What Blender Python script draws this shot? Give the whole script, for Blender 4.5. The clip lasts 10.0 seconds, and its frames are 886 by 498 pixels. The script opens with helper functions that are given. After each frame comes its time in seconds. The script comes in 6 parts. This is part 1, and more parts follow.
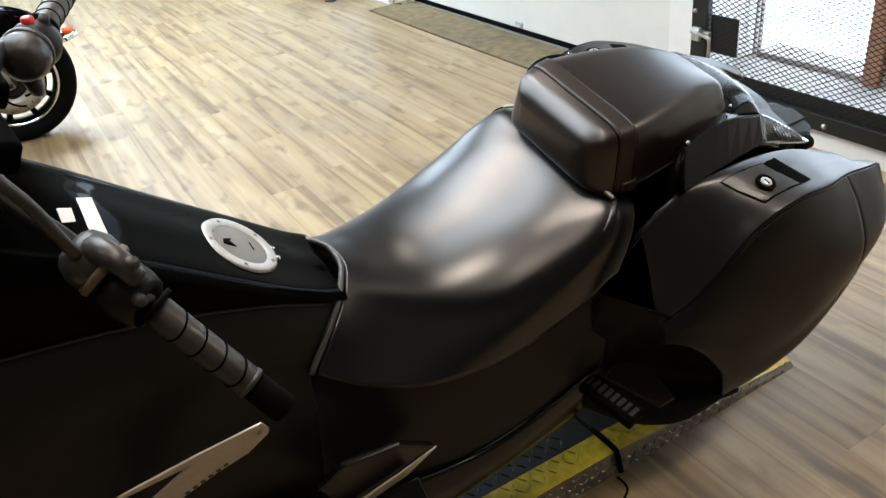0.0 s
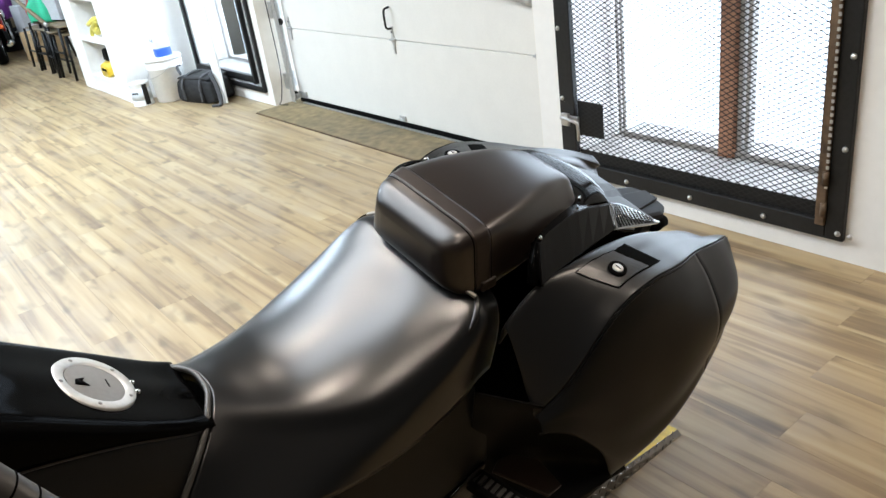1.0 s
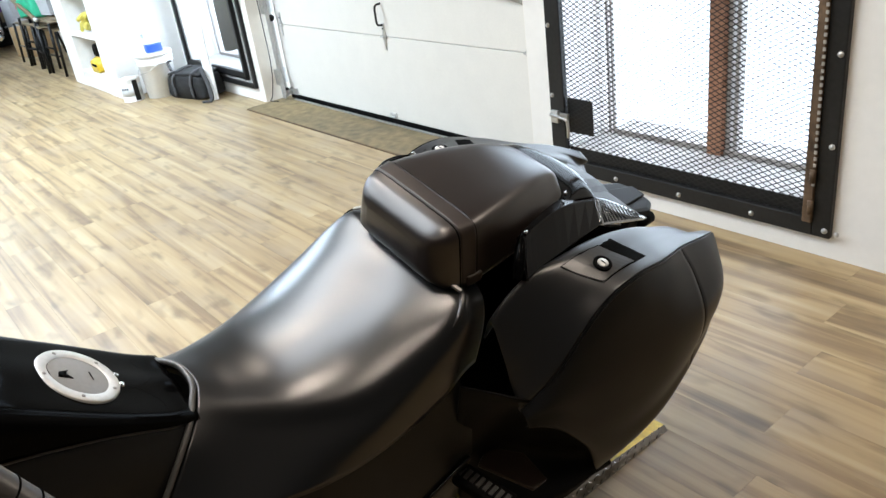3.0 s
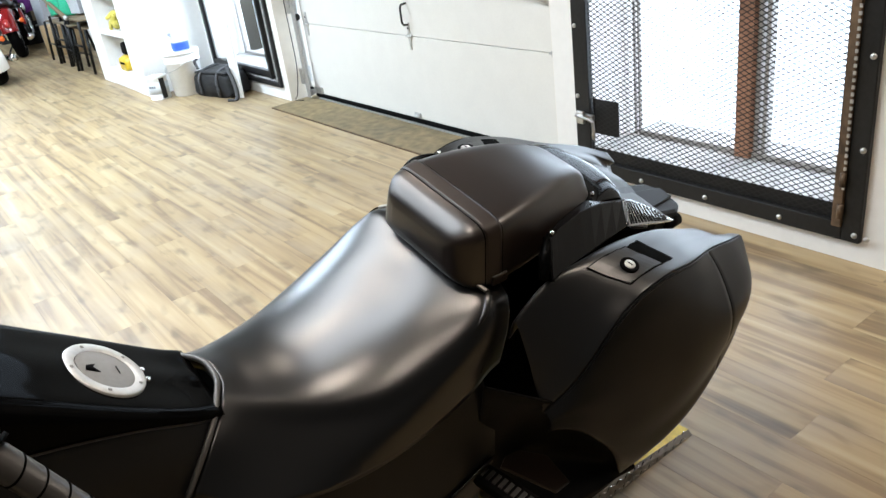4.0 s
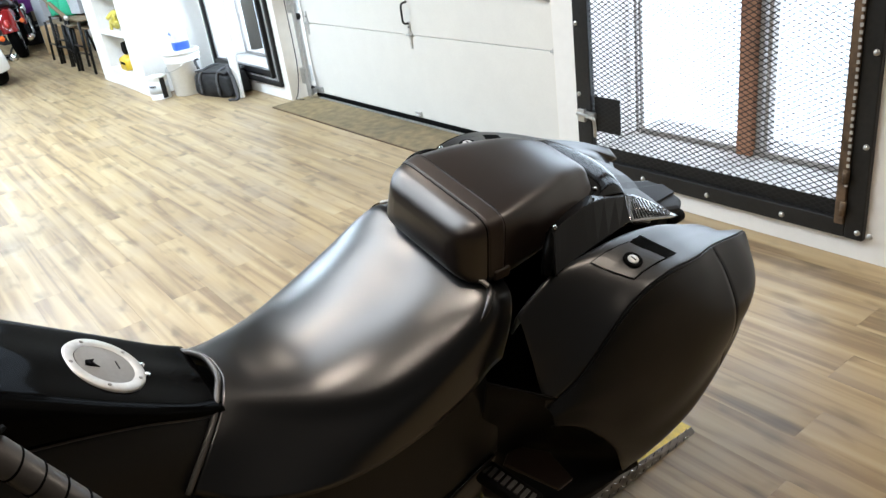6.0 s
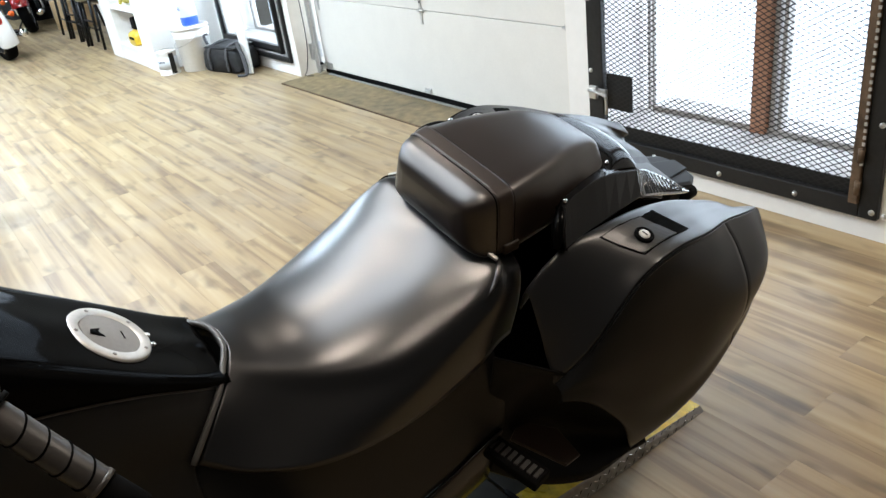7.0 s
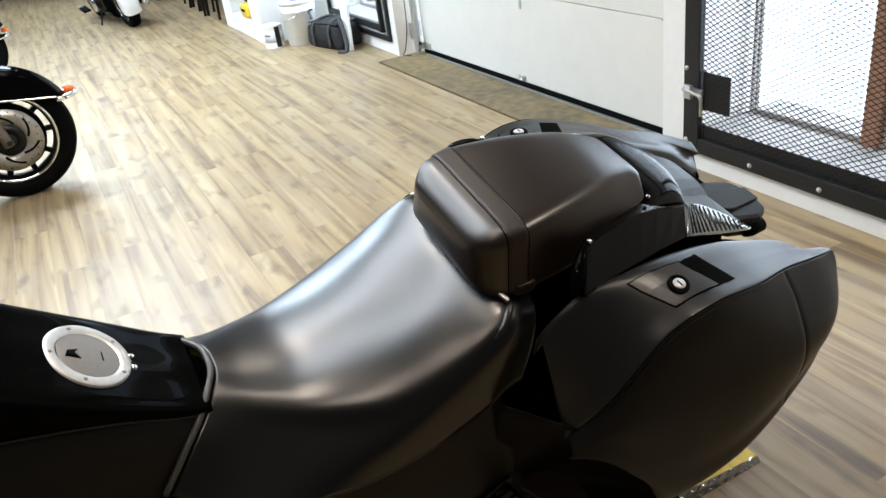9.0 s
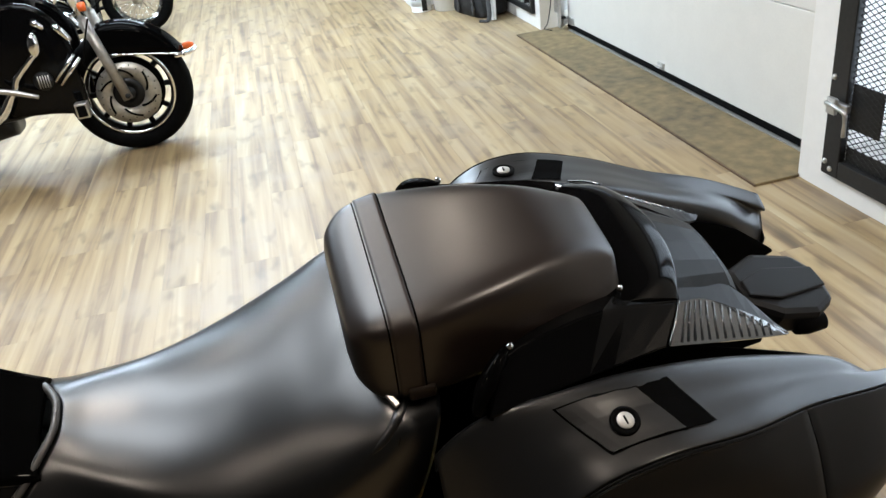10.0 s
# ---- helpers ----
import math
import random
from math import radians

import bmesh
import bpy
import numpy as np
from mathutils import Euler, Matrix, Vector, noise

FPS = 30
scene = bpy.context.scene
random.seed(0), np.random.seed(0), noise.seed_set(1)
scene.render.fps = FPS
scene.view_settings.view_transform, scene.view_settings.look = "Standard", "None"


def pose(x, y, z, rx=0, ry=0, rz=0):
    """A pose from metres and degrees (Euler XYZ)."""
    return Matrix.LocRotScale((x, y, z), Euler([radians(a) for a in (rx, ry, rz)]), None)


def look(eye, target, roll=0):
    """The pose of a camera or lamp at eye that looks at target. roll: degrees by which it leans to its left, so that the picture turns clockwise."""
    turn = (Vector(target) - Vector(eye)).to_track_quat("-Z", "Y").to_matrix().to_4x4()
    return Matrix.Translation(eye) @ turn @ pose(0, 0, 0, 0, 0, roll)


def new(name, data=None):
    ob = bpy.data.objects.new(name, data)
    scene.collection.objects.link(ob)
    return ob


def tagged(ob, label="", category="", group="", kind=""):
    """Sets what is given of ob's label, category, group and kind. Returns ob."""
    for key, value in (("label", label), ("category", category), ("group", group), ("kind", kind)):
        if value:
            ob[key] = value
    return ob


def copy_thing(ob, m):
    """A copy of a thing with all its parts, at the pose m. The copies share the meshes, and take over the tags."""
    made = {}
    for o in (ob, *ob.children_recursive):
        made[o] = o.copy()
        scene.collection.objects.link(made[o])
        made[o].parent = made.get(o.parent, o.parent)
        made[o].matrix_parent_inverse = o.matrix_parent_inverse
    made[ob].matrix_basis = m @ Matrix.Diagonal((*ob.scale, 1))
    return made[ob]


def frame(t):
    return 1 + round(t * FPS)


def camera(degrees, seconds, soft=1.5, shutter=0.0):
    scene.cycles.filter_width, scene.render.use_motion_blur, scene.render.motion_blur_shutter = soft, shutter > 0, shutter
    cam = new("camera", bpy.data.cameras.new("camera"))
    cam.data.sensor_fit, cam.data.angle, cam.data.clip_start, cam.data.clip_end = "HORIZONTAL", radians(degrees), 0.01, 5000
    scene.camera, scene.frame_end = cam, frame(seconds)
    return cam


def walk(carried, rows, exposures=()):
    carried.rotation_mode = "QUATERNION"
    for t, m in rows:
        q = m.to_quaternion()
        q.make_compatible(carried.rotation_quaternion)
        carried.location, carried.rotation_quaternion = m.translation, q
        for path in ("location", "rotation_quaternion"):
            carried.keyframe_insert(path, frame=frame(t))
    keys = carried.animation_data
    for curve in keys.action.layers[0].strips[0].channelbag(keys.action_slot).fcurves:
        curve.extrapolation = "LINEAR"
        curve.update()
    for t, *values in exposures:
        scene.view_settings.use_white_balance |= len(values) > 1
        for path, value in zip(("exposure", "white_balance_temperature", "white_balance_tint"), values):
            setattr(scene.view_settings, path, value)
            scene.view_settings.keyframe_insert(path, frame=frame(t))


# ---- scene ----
cam = camera(59.0, 10.0)
PATH = [
    (0, (1.382, 0.097, 1.431), (-0.148, 0.886, 0.413), -7.0),
    (0.5, (1.408, 0.153, 1.452), (-0.093, 1.123, 0.553), -7.7),
    (1, (1.43, 0.173, 1.467), (-0.045, 1.216, 0.609), -8.4),
    (1.5, (1.437, 0.178, 1.47), (-0.027, 1.244, 0.622), -8.7),
    (2, (1.435, 0.176, 1.469), (-0.035, 1.233, 0.62), -8.4),
    (3.5, (1.444, 0.179, 1.458), (-0.016, 1.23, 0.584), -7.8),
    (4, (1.433, 0.175, 1.457), (-0.062, 1.189, 0.6), -8.0),
    (4.5, (1.426, 0.176, 1.447), (-0.048, 1.202, 0.567), -6.6),
    (5, (1.423, 0.175, 1.45), (-0.045, 1.22, 0.582), -6.1),
    (5.5, (1.427, 0.173, 1.45), (-0.072, 1.199, 0.612), -7.9),
    (7, (1.418, 0.179, 1.425), (-0.078, 1.157, 0.527), -8.0),
    (7.5, (1.408, 0.14, 1.447), (-0.14, 1.105, 0.627), -7.8),
    (8, (1.415, 0.081, 1.453), (-0.012, 1.15, 0.547), -10.0),
    (8.5, (1.404, 0.158, 1.448), (-0.088, 1.174, 0.586), -9.3),
    (9, (1.392, 0.395, 1.445), (-0.227, 1.122, 0.524), -8.1),
    (9.5, (1.361, 0.558, 1.408), (-0.315, 1.063, 0.44), -11.5),
    (10, (1.228, 0.857, 1.411), (-0.502, 1.172, 0.458), -7.8),
]
EXPOSURES = [(0, 0.05, 6120, 9), (2, 0.14, 6120, 9), (5.5, 0.12, 6120, 9), (7, 0.06, 6120, 9), (8, 0.07, 6150, 9), (9, 0.0, 6120, 9), (10, -0.10, 6120, 9)]
walk(cam, [(t, look(eye, target, roll)) for t, eye, target, roll in PATH], EXPOSURES)

# ---- world and lights ----
WALL_Y = 2.788          # inner face of the wall with the overhead door
world = bpy.data.worlds.new("world")
scene.world = world
world.use_nodes = True
sky = world.node_tree.nodes.new("ShaderNodeTexSky")
sky.sky_type, sky.sun_disc = "NISHITA", False
sky.sun_elevation, sky.sun_rotation = radians(40), radians(150)
world.node_tree.nodes["Background"].inputs["Strength"].default_value = 0.12
world.node_tree.links.new(sky.outputs["Color"], world.node_tree.nodes["Background"].inputs["Color"])


def area_lamp(name, m, sx, sy, watts, color):
    lamp = bpy.data.lights.new(name, "AREA")
    lamp.shape, lamp.size, lamp.size_y, lamp.energy, lamp.color = "RECTANGLE", sx, sy, watts, color
    ob = new(name, lamp)
    ob.matrix_world = m
    return ob


# daylight in the two window openings
area_lamp("window_daylight", pose(-0.42, WALL_Y + 0.60, 1.3, -90, 0, 0), 1.9, 2.6, 46, (0.84, 0.92, 1.0))
area_lamp("window_daylight", pose(-5.0, WALL_Y + 0.60, 1.3, -90, 0, 0), 1.9, 2.6, 80, (0.80, 0.90, 1.0))
# cool tube lamps and warm round lamps under the dark ceiling
# none is in view: some match the seat's highlights, the rest add fill
TUBES = ((-1.65, -0.15), (-0.45, 0.0), (-6.4, -1.6), (-4.6, 0.25), (-7.8, 0.35), (-11.0, 0.35), (-4.6, -2.9), (-9.4, -2.9))
# the one at (1.55, 2.25) is added to warm the floor beside the bike
ROUNDS = ((1.30, -0.20), (0.52, 0.64), (-1.05, 0.62), (-0.86, 1.45), (1.55, 2.25), (0.55, -1.67), (-3.6, -1.5), (-6.2, 1.4))
for lx, ly in TUBES:
    area_lamp("tube_lamp_light", pose(lx, ly, 2.93), 0.72 if lx == -1.65 else 0.55, 2.0 if lx == -1.65 else 1.6, 50 if lx == -1.65 else 26 if lx > -1 else 215 if lx == -4.6 and ly > 0 else 78 if ly < -1 and lx > -7 else 108, (0.76, 0.89, 1.0) if lx < -2 else (0.93, 0.97, 1.0))
for lx, ly in ROUNDS:
    area_lamp("round_lamp_light", pose(lx, ly, 2.93), 0.22, 0.22, 7 if lx < -0.5 and ly > 1.4 else (26 if ly > 1 else 11 if lx > 1 else 8 if ly < -1 else 17) if lx > 0 else 14, (1.0, 0.83, 0.66)).data.shape = "DISK"

# ---- materials ----
def material(name, color, rough=0.5, metal=0.0, vary=0.08, grain=40.0, bump=0.0, stains=0.0, coat=0.0, spec=0.5, island=False):
    """A surface with colour and roughness that vary at two scales, and fine relief."""
    m = bpy.data.materials.new(name)
    m.use_nodes = True
    nt = m.node_tree
    b = nt.nodes["Principled BSDF"]
    b.inputs["Roughness"].default_value, b.inputs["Metallic"].default_value = rough, metal
    b.inputs["Coat Weight"].default_value, b.inputs["Specular IOR Level"].default_value = coat, spec
    b.inputs["Coat Roughness"].default_value = 0.06
    tc = nt.nodes.new("ShaderNodeTexCoord")
    fine, broad = nt.nodes.new("ShaderNodeTexNoise"), nt.nodes.new("ShaderNodeTexNoise")
    fine.inputs["Scale"].default_value, fine.inputs["Detail"].default_value = grain, 4
    broad.inputs["Scale"].default_value, broad.inputs["Detail"].default_value = grain / 14, 3
    for n in (fine, broad):
        nt.links.new(tc.outputs["Object"], n.inputs["Vector"])
    add = nt.nodes.new("ShaderNodeMath")
    add.operation = "ADD"
    nt.links.new(fine.outputs["Fac"], add.inputs[0])
    nt.links.new(broad.outputs["Fac"], add.inputs[1])
    ramp = nt.nodes.new("ShaderNodeMapRange")
    ramp.inputs["From Min"].default_value, ramp.inputs["From Max"].default_value = 0.7, 1.3
    ramp.inputs["To Min"].default_value, ramp.inputs["To Max"].default_value = 1 - vary - stains, 1 + vary
    nt.links.new(add.outputs[0], ramp.inputs["Value"])
    mul = nt.nodes.new("ShaderNodeVectorMath")
    mul.operation = "SCALE"
    mul.inputs[0].default_value = color
    nt.links.new(ramp.outputs[0], mul.inputs["Scale"])
    nt.links.new(mul.outputs[0], b.inputs["Base Color"])
    rr = nt.nodes.new("ShaderNodeMapRange")
    rr.inputs["From Min"].default_value, rr.inputs["From Max"].default_value = 0.3, 0.7
    rr.inputs["To Min"].default_value, rr.inputs["To Max"].default_value = rough * 0.88, min(1, rough * 1.14)
    nt.links.new(broad.outputs["Fac"], rr.inputs["Value"])
    if rough >= 0.5:
        nt.links.new(rr.outputs[0], b.inputs["Roughness"])
    if bump:
        bp = nt.nodes.new("ShaderNodeBump")
        bp.inputs["Strength"].default_value, bp.inputs["Distance"].default_value = bump, 0.0012
        nt.links.new(fine.outputs["Fac"], bp.inputs["Height"])
        nt.links.new(bp.outputs[0], b.inputs["Normal"])
    return m


def glow(name, color, strength):
    m = bpy.data.materials.new(name)
    m.use_nodes = True
    b = m.node_tree.nodes["Principled BSDF"]
    b.inputs["Base Color"].default_value = (*color, 1)
    b.inputs["Emission Color"].default_value, b.inputs["Emission Strength"].default_value = (*color, 1), strength
    return m


def plank_material():
    m = bpy.data.materials.new("vinyl_plank")
    m.use_nodes = True
    nt, N = m.node_tree, m.node_tree.nodes
    b = N["Principled BSDF"]
    tc, info, geo = N.new("ShaderNodeTexCoord"), N.new("ShaderNodeObjectInfo"), N.new("ShaderNodeNewGeometry")
    rnd = N.new("ShaderNodeMath"); rnd.operation = "ADD"
    nt.links.new(info.outputs["Random"], rnd.inputs[0]); nt.links.new(geo.outputs["Random Per Island"], rnd.inputs[1])
    shift = N.new("ShaderNodeCombineXYZ")
    k = N.new("ShaderNodeMath"); k.operation = "MULTIPLY"; k.inputs[1].default_value = 37.0
    nt.links.new(rnd.outputs[0], k.inputs[0])
    for i in (0, 1):
        nt.links.new(k.outputs[0], shift.inputs[i])
    pos = N.new("ShaderNodeVectorMath"); pos.operation = "ADD"
    nt.links.new(geo.outputs["Position"], pos.inputs[0]); nt.links.new(shift.outputs[0], pos.inputs[1])
    stretch = N.new("ShaderNodeMapping"); stretch.inputs["Scale"].default_value = (0.55, 13.0, 1.0)
    nt.links.new(pos.outputs[0], stretch.inputs["Vector"])
    fig, fib, blot = N.new("ShaderNodeTexNoise"), N.new("ShaderNodeTexNoise"), N.new("ShaderNodeTexNoise")
    fig.inputs["Scale"].default_value, fig.inputs["Detail"].default_value, fig.inputs["Distortion"].default_value = 1.3, 3.5, 0.6
    fib.inputs["Scale"].default_value, fib.inputs["Detail"].default_value = 9.0, 6
    blot.inputs["Scale"].default_value, blot.inputs["Detail"].default_value = 2.6, 4
    nt.links.new(stretch.outputs[0], fig.inputs["Vector"]); nt.links.new(stretch.outputs[0], fib.inputs["Vector"])
    nt.links.new(pos.outputs[0], blot.inputs["Vector"])
    ramp = N.new("ShaderNodeValToRGB")
    e = ramp.color_ramp.elements
    e[0].position, e[0].color = 0.27, (0.132, 0.090, 0.048, 1)
    e[1].position, e[1].color = 0.78, (0.430, 0.350, 0.215, 1)
    for p, c in ((0.40, (0.215, 0.148, 0.076, 1)), (0.50, (0.308, 0.222, 0.113, 1)), (0.62, (0.368, 0.276, 0.148, 1))):
        x = e.new(p); x.color = c
    mix = N.new("ShaderNodeMath"); mix.operation = "MULTIPLY_ADD"; mix.inputs[1].default_value = 0.05
    sub = N.new("ShaderNodeMath"); sub.operation = "SUBTRACT"; sub.inputs[1].default_value = 0.5
    frac = N.new("ShaderNodeMath"); frac.operation = "FRACT"
    nt.links.new(rnd.outputs[0], frac.inputs[0]); nt.links.new(frac.outputs[0], sub.inputs[0])
    nt.links.new(sub.outputs[0], mix.inputs[0]); nt.links.new(fig.outputs["Fac"], mix.inputs[2])
    mix2 = N.new("ShaderNodeMath"); mix2.operation = "MULTIPLY_ADD"; mix2.inputs[1].default_value = 0.08
    s2 = N.new("ShaderNodeMath"); s2.operation = "SUBTRACT"; s2.inputs[1].default_value = 0.5
    nt.links.new(fib.outputs["Fac"], s2.inputs[0]); nt.links.new(s2.outputs[0], mix2.inputs[0]); nt.links.new(mix.outputs[0], mix2.inputs[2])
    nt.links.new(mix2.outputs[0], ramp.inputs["Fac"])
    grey = N.new("ShaderNodeMix"); grey.data_type = "RGBA"
    grey.inputs["B"].default_value = (0.31, 0.245, 0.165, 1)
    gf = N.new("ShaderNodeMapRange"); gf.inputs["From Min"].default_value, gf.inputs["From Max"].default_value = 0.48, 0.66
    gf.inputs["To Max"].default_value = 0.50
    nt.links.new(blot.outputs["Fac"], gf.inputs["Value"]); nt.links.new(gf.outputs[0], grey.inputs["Factor"])
    nt.links.new(ramp.outputs["Color"], grey.inputs["A"])
    # dark knots and mineral streaks in the printed wood
    kmap = N.new("ShaderNodeMapping"); kmap.inputs["Scale"].default_value = (3.0, 7.5, 1.0)
    nt.links.new(pos.outputs[0], kmap.inputs["Vector"])
    knot = N.new("ShaderNodeTexNoise"); knot.inputs["Scale"].default_value, knot.inputs["Detail"].default_value, knot.inputs["Distortion"].default_value = 1.5, 2, 0.2
    nt.links.new(kmap.outputs[0], knot.inputs["Vector"])
    kf = N.new("ShaderNodeMapRange"); kf.inputs["From Min"].default_value, kf.inputs["From Max"].default_value = 0.56, 0.74
    kf.inputs["To Min"].default_value, kf.inputs["To Max"].default_value = 0.0, 0.6
    nt.links.new(knot.outputs["Fac"], kf.inputs["Value"])
    dk = N.new("ShaderNodeMix"); dk.data_type = "RGBA"
    dk.inputs["B"].default_value = (0.075, 0.052, 0.028, 1)
    nt.links.new(kf.outputs[0], dk.inputs["Factor"]); nt.links.new(grey.outputs["Result"], dk.inputs["A"])
    nt.links.new(dk.outputs["Result"], b.inputs["Base Color"])
    b.inputs["Specular IOR Level"].default_value = 0.60
    ro = N.new("ShaderNodeMapRange"); ro.inputs["To Min"].default_value, ro.inputs["To Max"].default_value = 0.38, 0.52
    nt.links.new(fib.outputs["Fac"], ro.inputs["Value"]); nt.links.new(ro.outputs[0], b.inputs["Roughness"])
    bp = N.new("ShaderNodeBump"); bp.inputs["Strength"].default_value, bp.inputs["Distance"].default_value = 0.25, 0.001
    nt.links.new(fib.outputs["Fac"], bp.inputs["Height"]); nt.links.new(bp.outputs[0], b.inputs["Normal"])
    return m


M_PLANK = plank_material()
M_JOINT = material("plank_joint", (0.24, 0.175, 0.085), 0.6)
M_WALL = material("wall_paint", (0.74, 0.73, 0.70), 0.6, grain=25, bump=0.15, vary=0.02, stains=0.02)
# unseen ceiling, coloured near-black so the gloss parts reflect dark
M_CEIL = material("dark_ceiling", (0.025, 0.0245, 0.024), 0.85, grain=25, vary=0.1)
# near-black wall out of view, added to keep floor reflections off the bike
M_ENDWALL = material("dark_blocker_wall", (0.03, 0.028, 0.026), 0.85, grain=8, vary=0.2)
# room dimness put into the wall colour, so reflections stay dark
M_DARKWALL = material("dimmed_wall", (0.07, 0.064, 0.058), 0.8, grain=8, vary=0.2)
M_REVEAL = material("reveal_paint", (0.74, 0.70, 0.62), 0.6, grain=18, vary=0.03, stains=0.03)
M_DOOR = material("door_panel_paint", (0.66, 0.645, 0.60), 0.45, grain=120, bump=0.25, vary=0.02, stains=0.015)
M_STEEL = material("galvanised_steel", (0.52, 0.52, 0.51), 0.42, 0.85, vary=0.15, grain=60, bump=0.1)
M_IRON = material("black_painted_steel", (0.010, 0.0098, 0.0095), 0.45, 0.0, vary=0.4, grain=50, bump=0.25, spec=0.3)
M_WIRE = material("mesh_wire", (0.012, 0.012, 0.012), 0.5, 0.1, vary=0.25, grain=60)
M_RUST = material("rusty_bronze", (0.13, 0.085, 0.05), 0.6, 0.4, vary=0.4, grain=30, stains=0.2)
M_RUBBER = material("rubber", (0.0014, 0.0014, 0.0014), 0.75, vary=0.2, grain=80, bump=0.2, spec=0.06)
M_BOARD = material("worn_plywood", (0.185, 0.140, 0.070), 0.62, vary=0.34, grain=16, bump=0.3, stains=0.25)
M_SILL = material("concrete_sill", (0.42, 0.41, 0.39), 0.85, vary=0.18, grain=26, bump=0.5, stains=0.1)
M_MULL = material("brown_wood_mullion", (0.36, 0.18, 0.105), 0.6, vary=0.2, grain=30, stains=0.1)
M_SASH = material("grey_sash", (0.35, 0.33, 0.31), 0.6, vary=0.15, grain=30)
M_OUT = glow("bright_sky_backdrop", (0.80, 0.90, 1.0), 2.1)
M_TUBEGLOW = glow("tube_diffuser", (0.95, 0.98, 1.0), 3.0)
M_ROUNDGLOW = glow("round_diffuser", (1.0, 0.80, 0.58), 3.0)
M_YELLOW = material("yellow_paint", (0.62, 0.43, 0.012), 0.45, vary=0.2, grain=40, stains=0.25)
M_TREAD = material("tread_plate_steel", (0.28, 0.265, 0.24), 0.34, 0.9, vary=0.2, grain=50, stains=0.15)
M_TREADDARK = material("dark_tread_plate", (0.020, 0.019, 0.016), 0.4, 0.1, vary=0.3, grain=50)
# motorcycle
M_SEAT = material("black_seat_vinyl", (0.0020, 0.0020, 0.0021), 0.30, vary=0.05, grain=40, spec=0.74)
M_SEAT2 = material("brown_black_backrest_vinyl", (0.0105, 0.0064, 0.0046), 0.32, vary=0.25, grain=14, spec=0.72)
M_STRAP = material("brown_black_strap_vinyl", (0.019, 0.0130, 0.0102), 0.42, vary=0.1, grain=60, spec=0.4)
M_PIPE = material("grey_piping", (0.05, 0.048, 0.046), 0.34, vary=0.1, grain=90)
M_GLOSS = material("gloss_black_paint", (0.0015, 0.0015, 0.0015), 0.05, vary=0.05, grain=30, spec=0.022)
M_MATT = material("matt_black_plastic", (0.0080, 0.0082, 0.0086), 0.34, vary=0.10, grain=26, spec=0.12)
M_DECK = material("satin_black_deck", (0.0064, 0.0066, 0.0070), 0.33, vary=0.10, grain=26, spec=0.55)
M_TEXT = material("textured_black_plastic", (0.0066, 0.0064, 0.0058), 0.42, vary=0.12, grain=420, bump=0.2, spec=0.22)
# near-black for black parts, and for shade in gaps, slots and inner faces
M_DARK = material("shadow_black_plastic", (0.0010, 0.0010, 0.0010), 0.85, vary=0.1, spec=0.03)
M_BROWNP = material("brown_tinted_plastic", (0.018, 0.012, 0.0085), 0.36, vary=0.1, grain=60, spec=0.22)
M_CAP = material("brushed_cap_alloy", (0.52, 0.52, 0.51), 0.36, 0.4, vary=0.1, grain=120)
M_CAPIN = material("satin_cap_lid", (0.21, 0.20, 0.19), 0.42, 0.3, vary=0.08, grain=120)
M_CHROME = material("chrome", (0.78, 0.78, 0.78), 0.10, 1.0, vary=0.05)
M_ALLOY = material("satin_alloy", (0.48, 0.47, 0.45), 0.32, 0.9, vary=0.12, grain=60)
M_GRIP = material("grip_rubber", (0.030, 0.027, 0.0245), 0.38, vary=0.15, grain=200, bump=0.2)
M_CAST = material("worn_cast_alloy", (0.048, 0.044, 0.040), 0.34, 0.4, vary=0.25, grain=60, bump=0.15)
M_TANEDGE = material("tan_metal_edge", (0.17, 0.125, 0.08), 0.4, 0.4, vary=0.15, grain=60)
M_LENS = material("smoked_ribbed_lens", (0.030, 0.034, 0.040), 0.09, 0.0, vary=0.1, spec=1.0, coat=0.6)
M_DECAL = material("white_sticker", (0.78, 0.77, 0.74), 0.5, vary=0.04)
M_SATIN = material("dull_black_plastic", (0.004, 0.004, 0.0044), 0.5, vary=0.08, grain=30, spec=0.25)
M_PLATE = material("champagne_trim_plate", (0.50, 0.45, 0.37), 0.35, 0.5, vary=0.08, grain=80)

M_SEMI = material("semi_gloss_black_paint", (0.0022, 0.0022, 0.0024), 0.10, vary=0.1, grain=20, spec=0.14)
M_NICHE = material("dark_satin_recess", (0.0045, 0.0042, 0.0040), 0.45, vary=0.1, spec=0.10)
M_GLOSSY2 = material("dark_glossy_cowl", (0.004, 0.0033, 0.003), 0.22, vary=0.1, grain=60, spec=0.32)
M_RED = material("red_plastic", (0.45, 0.02, 0.015), 0.3, vary=0.1)
M_AMBER = material("amber_lens", (0.65, 0.11, 0.02), 0.2, vary=0.1)
M_WHITEP = material("white_plastic", (0.78, 0.78, 0.76), 0.4, vary=0.03, grain=40, stains=0.03)
M_BLUE = material("blue_label", (0.03, 0.10, 0.55), 0.4, vary=0.06)
M_PALE = material("pale_label", (0.62, 0.66, 0.70), 0.5, vary=0.05)
M_FABRIC = material("black_nylon", (0.009, 0.009, 0.0095), 0.8, vary=0.2, grain=250, bump=0.5)
M_STRAPG = material("grey_webbing", (0.055, 0.055, 0.058), 0.8, vary=0.15, grain=250, bump=0.4)
M_YTOOL = material("yellow_tool_plastic", (0.62, 0.42, 0.02), 0.4, vary=0.1)
M_YCLOTH = material("yellow_work_gloves", (0.58, 0.50, 0.10), 0.85, vary=0.25, grain=60, bump=0.5)
